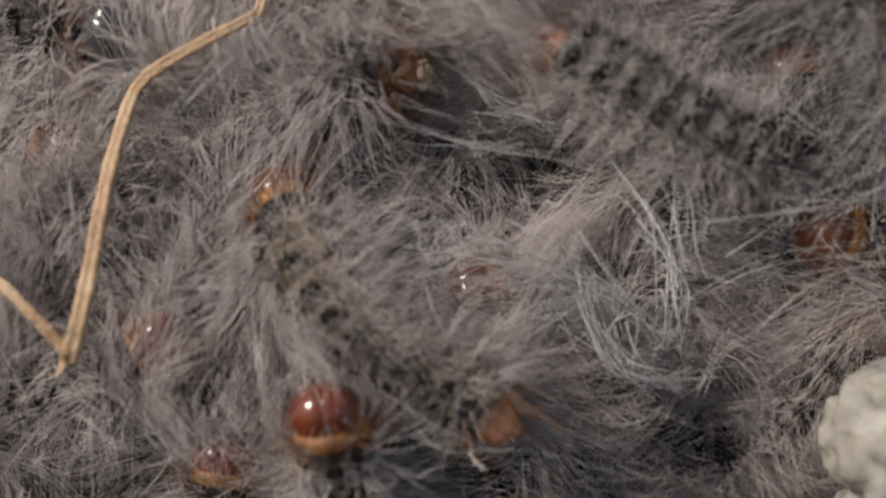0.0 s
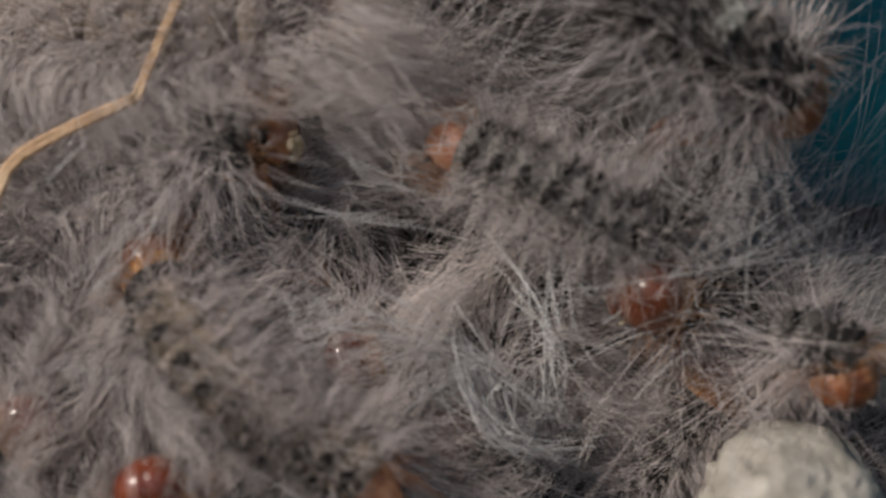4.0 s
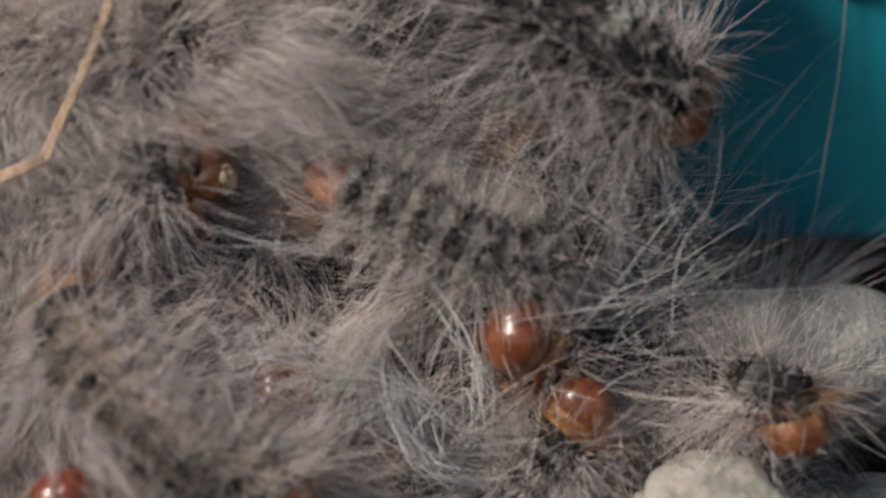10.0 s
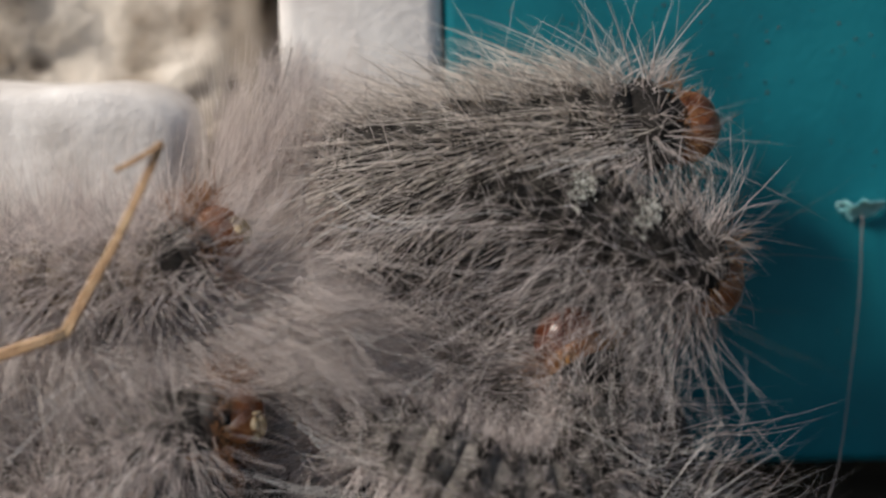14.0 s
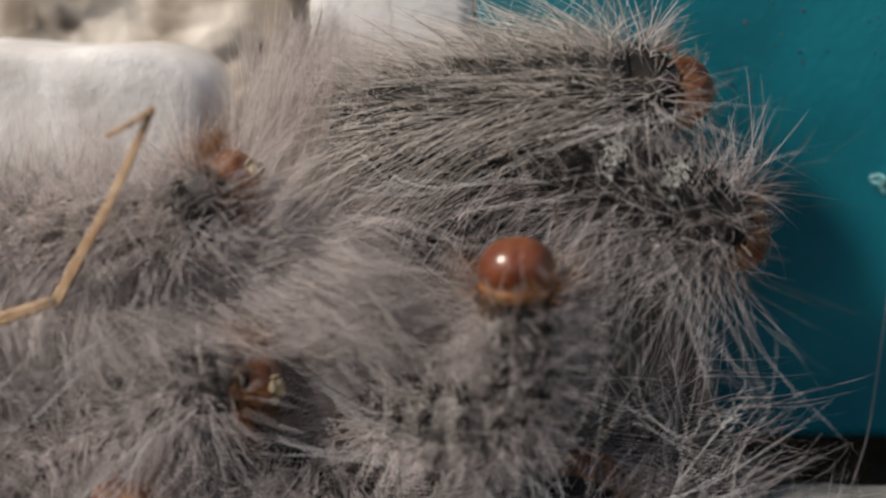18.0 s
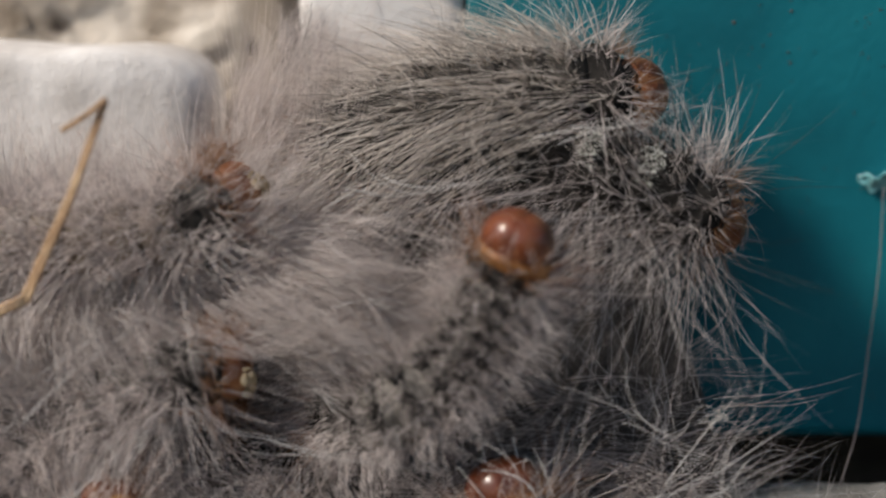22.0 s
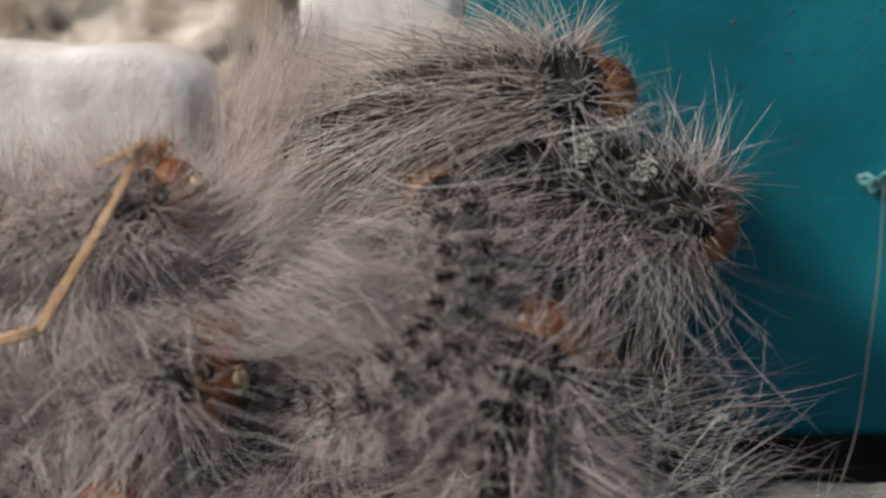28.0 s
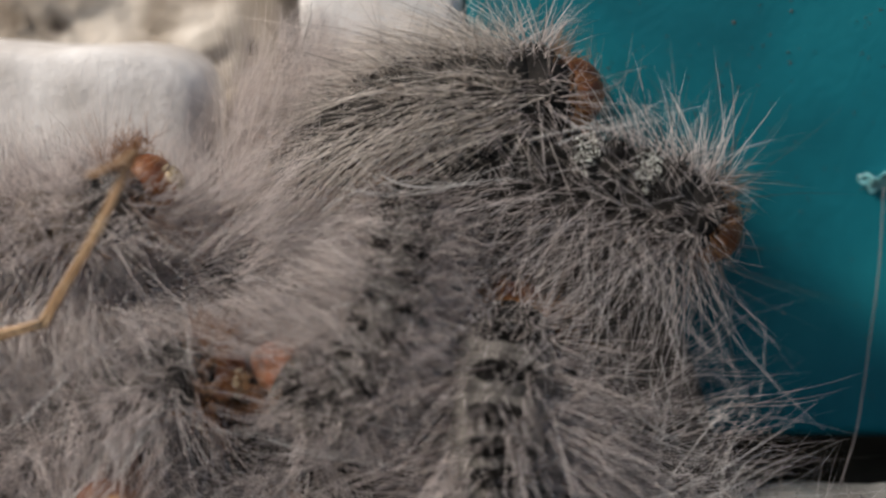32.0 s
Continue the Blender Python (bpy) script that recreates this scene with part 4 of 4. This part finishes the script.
# The one that works its way up through the haze in the middle.
haze_line = [(380, 470, -2), (440, 495, 0.2), (500, 515, 0.8), (560, 540, 0.4), (620, 570, -2)]
haze_one = caterpillar("black-tufted grey caterpillar surfacing through pale haze", haze_line, 4, marks="spot", hair=PLAIN, size=0.9, seed=11)
for t, sink in ((0.0, -3.0), (19.0, -2.8), (20.5, -1.0), (22.0, -0.2), (32.0, 0.6)):
    moved(haze_one, t, [(u, v, d + sink) for u, v, d in haze_line])

# Those that lie still, half buried.
still = [
    ("grey caterpillar half buried under the straw", [(-420, 900, -2), (-250, 880, -0.8), (-90, 870, 0.2), (60, 880, 0), (150, 930, -2)], 9, False),
    ("grey caterpillar with a dull red head deep in the heap", [(-330, 1280, -2), (-200, 1260, -1.0), (-80, 1220, 0.0), (30, 1153, 1.0)], 7, False),
    ("grey caterpillar with a pinkish head under long hair", [(60, 1650, -2), (90, 1550, -1), (110, 1460, -0.6), (124, 1358, 0.2)], 6, False),
    ("grey caterpillar with a dull red head under silk", [(960, 1090, -2.4), (820, 1040, -1.6), (680, 1050, -0.8), (546, 1061, 0.1)], 8, False),
    ("grey caterpillar across the middle of the heap", [(60, 620, -3), (220, 560, -2), (380, 540, -1.6), (540, 570, -1.6), (660, 640, -2.5)], 11, True),
    ("grey caterpillar below the raised one", [(520, 900, -2.4), (640, 870, -1.8), (780, 880, -1.6), (900, 900, -2), (1000, 890, -2.8)], 8, False),
    ("grey caterpillar in the lower middle", [(560, 1420, -1.6), (700, 1370, -1), (840, 1330, -0.8), (980, 1330, -1.2), (1110, 1290, -2)], 9, False),
    ("grey caterpillar pressed to the flank of the pile", [(960, 600, -6.0), (1040, 660, -5.6), (1090, 740, -5.6), (1150, 830, -5.6), (1230, 900, -6.4)], 7, True),
    ("grey caterpillar under the two raised ones", [(420, 430, -4), (560, 400, -2.8), (700, 400, -2.2), (850, 420, -2.4), (980, 470, -3)], 9, True),
    ("grey caterpillar with a dark head near the white stone", [(-560, 640, -3), (-420, 600, -0.6), (-230, 600, 1.4), (-60, 606, 3.0)], 8, False),
    ("grey caterpillar deep in the hairy heap", [(-520, 1080, -2), (-360, 1060, -1.4), (-200, 1040, -1), (-60, 1030, -1.4), (80, 1050, -2.4)], 9, False),
    ("grey caterpillar in the shade of the stones", [(1000, 1010, -3), (1110, 1060, -2.2), (1220, 1110, -2.4), (1290, 1170, -3.2)], 6, False),
    ("grey caterpillar curled at the bottom edge", [(330, 1330, -2.4), (460, 1340, -1.4), (600, 1400, -1.2), (700, 1470, -2)], 7, False),
    ("grey caterpillar with an orange end deep under silk", [(960, 1380, -1.6), (900, 1300, -1.0), (810, 1220, 1.2), (722, 1158, 2.2)], 6, False),
    ("grey caterpillar with an orange head among dark hairs", [(-600, 900, -2), (-420, 870, -0.6), (-280, 835, 0.6), (-138, 822, 1.5)], 7, False),
    ("grey caterpillar buried in downy hair", [(250, 780, -2.6), (380, 800, -1.8), (500, 830, -1.8), (600, 800, -2.4)], 6, False),
]
for i, (label, line, rings, dots) in enumerate(still):
    line = [(u, v, d + 0.1 if "dark head" in label else d - 0.9 if k < len(line) - 1 else d - 1.7) for k, (u, v, d) in enumerate(line)]
    # The flank one's darker skin stands in for the deep shade there.
    caterpillar(label, line, rings, eye=MID if line[0][1] > 700 else LATE, marks="spot" if dots else "band", seed=20 + i, tucked=not ("head" in label), dark_head="white stone" in label, hair=SPARSE, ring_data=SOOT_RING if "flank" in label else None)


# ---- loose hair and silk over the pile ----
def hair_mat(count, each, area, low, high, seed, mat, lift, rise, label, fat=2.3, heading=None, spill=False, soft_edge=False):
    """Shed hairs lying over the heap in combed, swirling drifts and locks."""
    rng = np.random.default_rng(seed)
    steps = 6
    lines = []
    t = np.linspace(0, 1, steps)
    while len(lines) * each < count:
        u, v = rng.uniform(area[0], area[1]), rng.uniform(area[2], area[3])
        if soft_edge:
            u, v = rng.normal((area[0] + area[1]) / 2, (area[1] - area[0]) / 4), rng.normal((area[2] + area[3]) / 2, (area[3] - area[2]) / 4)
        if v < crest(u) + 10 and not spill:
            continue
        if not spill and (u > 960 and v < 800 or u > 1100 and v < 1170) and rng.random() < 0.85:
            continue
        depth = (-2.5 if spill else nest_depth(u, v)) + float(rng.uniform(*lift))
        size, up = rng.uniform(low, high), rng.uniform(*rise)
        stray, curl = rng.normal() * (0.35 if heading is None else 0.3), rng.normal() * 0.5
        core = []
        for k in range(steps):
            core.append(flat(u, v, depth + size * (up * t[k] - (0.15 + 0.5 * up) * t[k] ** 2)))
            turn = heading if heading is not None else 3.4 * noise.noise(Vector((u / 330, v / 330, seed * 1.9))) + 0.9 * noise.noise(Vector((u / 120, v / 120, seed * 0.7)))
            turn += stray + curl * t[k]
            step = size * 0.001 / UNIT / (steps - 1)
            u, v = u + math.cos(turn) * step, v - math.sin(turn) * step
        core = np.array(core)[None]
        drift = rng.normal(size=(each, 1, 3)) * 0.00026 * (1 - 0.4 * t[None, :, None]) + rng.normal(size=(each, 1, 3)) * (size * 0.00009) * t[None, :, None] ** 1.5
        cut = rng.uniform(0.72, 1.08, (each, 1, 1))
        lines.append(core[:, :1] + (core - core[:, :1]) * cut + drift)
    lines = np.concatenate(lines)
    ob = part("shed_hair", strands("shed_hair", lines, rng.uniform(0.6, 1.1, len(lines)) * fat * 1e-5, mat), None)
    return tagged(ob, label, "loose hair", kind="stuff")


hair_mat(15000, 6, (-880, 1650, 150, 1480), 3.5, 8.0, 71, HAIR, (0, 2.4), (0.05, 0.5), "shed grey hairs matted over the heap", 2.1)
hair_mat(1900, 3, (350, 640, 340, 590), 3.0, 6.0, 72, DOWN, (3.0, 9.0), (0.0, 0.6), "pale downy drift of hair between the caterpillars", 2.0, -0.5, False, True)
hair_mat(4200, 5, (-500, 420, 650, 1250), 3.0, 6.0, 73, DOWN, (2.0, 6.5), (0.1, 0.6), "pale downy drift of hair on the shoulder of the heap", 2.0)
hair_mat(3400, 5, (-450, 380, 430, 760), 3.0, 6.0, 74, DOWN, (2.5, 5.0), (0.1, 0.6), "pale hair combed over the upper heap", 2.0)
hair_mat(1300, 4, (-260, 420, 330, 420), 4.0, 7.5, 75, DOWN, (0, 4.0), (0.0, 0.5), "pale hair standing up before the white stone", 1.2, math.pi / 2, True)
hair_mat(2500, 4, (390, 640, 180, 380), 4.0, 8.0, 76, DOWN, (-3, 4.0), (0.0, 0.6), "pale haze of hair beside the white post", 1.2, 1.25, True)
hair_mat(1300, 4, (420, 1000, 830, 1180), 3.0, 6.0, 77, DOWN, (2.5, 5.0), (0.1, 0.6), "pale hair swirled over the middle of the heap", 2.0, None, False, True)

hair_mat(1500, 4, (420, 900, 1060, 1360), 3.0, 6.0, 78, DOWN, (2.0, 4.5), (0.1, 0.6), "pale hair combed over the lower heap", 2.0, None, False, True)
hair_mat(1500, 4, (-260, 220, 430, 690), 3.0, 6.0, 79, DOWN, (4.0, 6.0), (0.0, 0.4), "pale hair over the left shoulder of the heap", 1.9)
hair_mat(800, 4, (470, 650, 610, 810), 3.0, 5.5, 81, HAIR, (1.5, 4.0), (0.1, 0.5), "grey hair matted below the raised head", 2.0, 0.2, False, True)
hair_mat(2600, 4, (-160, 640, 380, 620), 3.0, 6.5, 82, DOWN, (4.5, 8.0), (0.1, 0.5), "pale hair swept over the left one", 1.9)
hair_mat(180, 4, (1040, 1300, 700, 880), 4.5, 8.5, 83, MIXED_HAIR, (0.5, 3.5), (0.0, 0.4), "long hair fanned out towards the teal board", 1.8, 0.2, True)
hair_mat(1100, 4, (420, 820, 440, 660), 3.0, 6.0, 86, DOWN, (3.5, 6.0), (0.1, 0.5), "pale haze between the raised ones", 1.6, -0.4, False, True)
hair_mat(520, 4, (290, 480, 340, 480), 3.0, 6.0, 87, DOWN, (3.5, 7.0), (0.1, 0.5), "pale haze beside the raised orange head", 1.6, 0.6, True)
hair_mat(260, 4, (20, 520, 335, 470), 3.0, 6.0, 85, DOWN, (5.0, 8.0), (0.0, 0.4), "pale haze of hair before the left head", 1.3, 0.5, True)
hair_mat(420, 4, (478, 560, 30, 170), 2.0, 4.0, 84, MIXED_HAIR, (-3.5, -0.5), (0.0, 0.4), "dark hair tuft in the gap beside the white post", 2.2, 1.2, True)


def wisp(points, strand_count, spread, seed, eye=MID, fat=3.0, mat=SILK):
    """A lock of silk: fine strands that run together for a while, wander and fray."""
    rng = np.random.default_rng(seed)
    core = spline([spot(u, v, d + 0.3, eye) for u, v, d in points], 60)
    lines = []
    for _ in range(int(strand_count * 0.65)):
        a, b = rng.uniform(-0.05, 0.4), rng.uniform(0.55, 1.05)
        t = np.linspace(a, b, 16)
        at = np.stack([np.interp(t, np.linspace(0, 1, 60), core[:, k]) for k in range(3)], 1)
        side, stray = rng.normal(size=3) * spread * 0.0014, rng.normal(size=3) * spread * 0.003
        ends = (np.abs(np.linspace(-1, 1, 16)) ** 2.5)[:, None]
        wave = np.sin(np.linspace(0, rng.uniform(2, 7), 16) + rng.uniform(0, 6))[:, None] * rng.normal(size=3) * 0.00030
        lines.append(at + side + stray * ends * np.sign(np.linspace(-1, 1, 16))[:, None] + wave)
    count = len(lines)
    ob = part("silk_wisp", strands("silk_wisp", np.array(lines), rng.uniform(0.6, 1.6, count) * fat * 1e-5, mat), None)
    return tagged(ob, "white wisp of silk strands over the caterpillars", "silk", kind="stuff")


wisp([(796, 800, 3), (925, 845, 3.2), (955, 990, 3.2), (978, 1100, 3)], 26, 0.5, 1)
wisp([(516, 1015, 2.6), (636, 1000, 3), (746, 1025, 3.2), (850, 1090, 3), (925, 1140, 3), (1040, 1140, 2.6)], 40, 0.38, 2)
wisp([(836, 869, 3), (901, 944, 3.2), (928, 1039, 3.2), (924, 1139, 3), (886, 1199, 2.8)], 22, 0.22, 3, MID, 3.8)
wisp([(340, 670, 3), (260, 760, 3.2), (180, 850, 3), (60, 960, 2.6)], 24, 0.30, 4, LATE)
wisp([(1175, 640, 2), (1185, 720, 2.2), (1200, 810, 2)], 6, 0.4, 5, MID, 1.6)
wisp([(1260, 900, 2), (1360, 820, 2.6), (1450, 730, 2.6)], 8, 0.5, 6, MID, 1.8, HAIR)
wisp([(990, 650, 3.4), (1090, 710, 3.6), (1200, 780, 3.4), (1330, 850, 3)], 7, 0.3, 7, LATE, 2.2)
wisp([(960, 980, 3.0), (1120, 930, 3.4), (1300, 900, 3.2), (1460, 870, 2.4)], 15, 0.6, 8, MID, 1.9)
wisp([(980, 1030, 3.0), (1150, 1010, 3.4), (1320, 990, 3.2), (1500, 930, 2.4)], 13, 0.6, 9, MID, 1.9)
wisp([(300, 735, 2.8), (370, 770, 3.2), (450, 780, 3), (560, 800, 2.8), (700, 805, 3.2), (830, 800, 3)], 10, 0.16, 10, LATE)
wisp([(530, 480, 3), (600, 520, 3.4), (680, 570, 3.2), (760, 610, 2.8)], 26, 0.5, 11, LATE)
wisp([(560, 330, 3), (680, 345, 3.4), (820, 330, 3.6), (960, 300, 3.4)], 8, 0.2, 12, LATE)
wisp([(920, 250, 3.6), (1040, 235, 4), (1160, 205, 4), (1270, 170, 3)], 10, 0.22, 14, LATE)
wisp([(700, 700, 3.2), (760, 650, 3.6), (820, 590, 3.4)], 8, 0.15, 15, LATE)
wisp([(0, 760, 2.4), (110, 690, 3), (230, 600, 3), (330, 520, 2.6)], 22, 0.5, 16, LATE)
wisp([(1180, 880, 3), (1250, 790, 3.4), (1330, 690, 3.2), (1370, 630, 2.8)], 16, 0.6, 17, LATE, 2.4)
wisp([(480, 130, -3), (520, 230, -2), (540, 330, -1)], 26, 0.9, 18, LATE, 2.2, HAIR)

wisp([(756, 1049, 2.6), (786, 1119, 3), (841, 1189, 3.2), (926, 1207, 3.2), (1036, 1194, 2.8)], 34, 0.20, 20, MID, 4.4)
wisp([(801, 1039, 2.8), (808, 1119, 3.2), (850, 1184, 3.2), (936, 1203, 3)], 24, 0.22, 26, MID, 4.2)
wisp([(640, 1085, 2.8), (720, 1055, 3.1), (800, 1075, 3.1), (860, 1160, 3)], 18, 0.4, 29, MID, 3.2)
wisp([(990, 950, 3.2), (1130, 925, 3.6), (1290, 860, 3.4), (1420, 760, 2.6)], 14, 0.4, 28, MID, 2.4)
wisp([(640, 1120, 3), (780, 1080, 3.4), (880, 1060, 3.2)], 12, 0.3, 21)
wisp([(420, 900, 3), (520, 960, 3.4), (560, 1040, 3.2), (500, 1100, 3)], 14, 0.4, 22, EARLY)
wisp([(420, 1290, 3), (520, 1330, 3.4), (640, 1340, 3.2), (760, 1300, 3)], 14, 0.4, 23, EARLY)
wisp([(560, 700, 2.6), (640, 740, 3.2), (740, 760, 3.2), (800, 800, 3)], 10, 0.25, 24, MID)
wisp([(60, 1020, 3), (160, 1100, 3.4), (240, 1120, 3.2)], 12, 0.4, 25, EARLY)


def strand_thing(name, points, radius, label, category, mat, eye=LATE):
    bm = bmesh.new()
    line = spline([spot(*p, eye) for p in points], 30)
    tube(bm, line, [radius] * 30, 6)
    bmesh.ops.recalc_face_normals(bm, faces=bm.faces[:])
    return tagged(part(name, bm, mat), label, category)


strand_thing("silk_thread", [(1566, 330, -5.4), (1556, 470, -5.6), (1535, 620, -5.4), (1512, 760, -4.6), (1480, 860, -3.5)], 0.000035, "pale silk thread hanging from the paint flake", "thread", HAIR)


# ---- the board's flakes and dirt ----
def paint_flake(u, v, w, h, seed):
    bm = bmesh.new()
    bmesh.ops.create_grid(bm, x_segments=16, y_segments=6, size=0.5)
    for p in bm.verts:
        a = noise.noise(Vector((p.co.x * 5, 0.3, seed)))
        b = noise.noise(Vector((p.co.x * 9, p.co.y * 3, seed + 5)))
        taper = 1 - abs(2 * p.co.x) ** 2
        z = (p.co.y * (0.25 + 0.75 * taper) + 0.55 * a + 0.35 * p.co.x) * h * UNIT
        p.co = Vector((p.co.x * w * UNIT, -0.00025 - 0.0010 * (p.co.y + 0.5) ** 2 * taper - 0.00025 * b, z))
    bmesh.ops.solidify(bm, geom=bm.faces[:], thickness=0.0001)
    ob = part("paint_flake", bm, TEAL_CHIP)
    q = spot(u, v, -6.0)
    ob.matrix_basis = Matrix.Translation((q.x, WALL_Y, q.z))
    return tagged(ob, "curled pale teal paint flake on the board", "paint flake")


paint_flake(1562, 316, 95, 34, 1)
paint_flake(1652, 322, 60, 28, 4)


def grit():
    rng = np.random.default_rng(9)
    bm = bmesh.new()
    for k in range(420):
        x = float(rng.uniform(EDGE_X + 0.002, 0.036))
        z = float(rng.uniform(0.012, 0.075) if k < 220 else rng.normal(0.043, 0.006))
        r = float(rng.uniform(0.00003, 0.00011) if k % 3 == 0 else rng.uniform(0.00003, 0.00008))
        squeeze = Matrix.Diagonal((float(rng.uniform(0.6, 1.6)), 0.6, 1, 1))
        bmesh.ops.create_icosphere(bm, subdivisions=1, radius=r, matrix=Matrix.Translation((x, WALL_Y, z)) @ squeeze)
    return tagged(part("grit", bm, GRIT), "dark specks of dirt stuck to the teal paint", "dirt", kind="stuff")


grit()


# ---- the straw that lies over the heap ----
def straw():
    thing = new("dry_straw")
    base = spot(176, 590, 3.5, EARLY)
    thing.matrix_basis = Matrix.Translation(base)

    def stalk(name, points, wide, narrow, label=""):
        bm = bmesh.new()
        line = [Vector(p) - base for p in spline([spot(*p, EARLY) for p in points], 22)]
        width = [(wide + (narrow - wide) * k / 21) * UNIT * 0.85 * (1 + 0.07 * math.sin(k * 2.1)) for k in range(22)]
        tube(bm, line, width, 16, 0.6, 0.55)
        bmesh.ops.recalc_face_normals(bm, faces=bm.faces[:])
        return part(name, bm, STRAW, thing, label)

    stalk("lower_stalk", [(-163, 1232, 3.2), (-130, 1090, 3.6), (-95, 900, 4.4), (-58, 765, 5.0), (-30, 710, 5.2), (16, 675, 5.2), (90, 632, 5.0), (178, 586, 4.6)], 19, 11, "split tan stalk")
    stalk("side_stalk", [(-160, 1222, 3.3), (-215, 1165, 3.4), (-300, 1085, 3.2), (-420, 990, 2.6)], 14, 10)
    stalk("upper_stalk", [(178, 588, 4.6), (205, 510, 4.5), (248, 390, 4.4), (292, 236, 3.8)], 11, 7)
    stalk("folded_tip", [(294, 234, 3.9), (262, 262, 4.2), (222, 292, 4.3)], 6, 5, "pale folded tip")
    stalk("frayed_end", [(-165, 1215, 3.2), (-178, 1246, 3.3), (-190, 1262, 3.4)], 12, 4)
    tagged(thing, "bent dry tan grass stalk lying over the hairy heap", "straw")
    return thing, base


straw_thing, straw_base = straw()


# ---- what moves ----
# Seconds, shift to the right and down in units, turn and lean in degrees.
STRAW_ROWS = [
        (0, 2, -14, 1, 0), (1, 10, -20, 1, 0), (2, 10, -3, 2, 0), (4.5, 33, 6, 4, 0), (5, 41, 57, 4, 0),
        (6, 57, 30, 4, 0), (7, 3, 106, 4, 0), (8, 4, 96, 4, 0), (9, 31, 87, 4, 0), (10, -8, 57, 4, 0),
        (11, -50, 29, 4, 0), (12, -33, 36, 6, 0), (13, -13, -40, 7, 12), (14, -10, -80, 12, 15), (15, -30, -45, 7, 16),
        (15.5, -38, -44, 5, 17), (17.5, -79, -67, 9, 14), (18, -66, -67, 11, 14), (19, -42, -23, 6, 4), (20, -72, -44, 8, 12),
        (21, -43, -8, 10, 8), (22, -102, -67, 6, 12), (23, -82, -59, 6, 12), (24, -93, -61, 6, 10), (25, -100, -59, 6, 10),
        (28, -79, -19, 13, 10), (30, -68, -14, 13, 18), (32, -70, -40, 15, 30),
]


def motions():
    for c in (top_one, side_one, peek_one, left_one, swing_one, climb_one, low_a, red_one, low_b, low_c, haze_one):
        home = c["thing"].matrix_basis.inverted()
        rows = list(c["rows"])
        if rows[-1][0] < 32.0:
            rows.append((32.0, rows[-1][1]))
        for k, piece in enumerate(c["pieces"]):
            walk(piece, [(t, home @ poses[k]) for t, poses in rows])
    turn = Matrix((RIGHT, UP, OUT)).transposed().to_4x4()
    walk(straw_thing, [
        (t, Matrix.Translation(straw_base + RIGHT * (du * UNIT) - UP * (dv * UNIT) + OUT * (0.002 * smooth(12, 14, t))) @ turn @ pose(0, 0, 0, lean, 0, -swing_by) @ turn.inverted())
        for t, du, dv, swing_by, lean in STRAW_ROWS
    ])


motions()
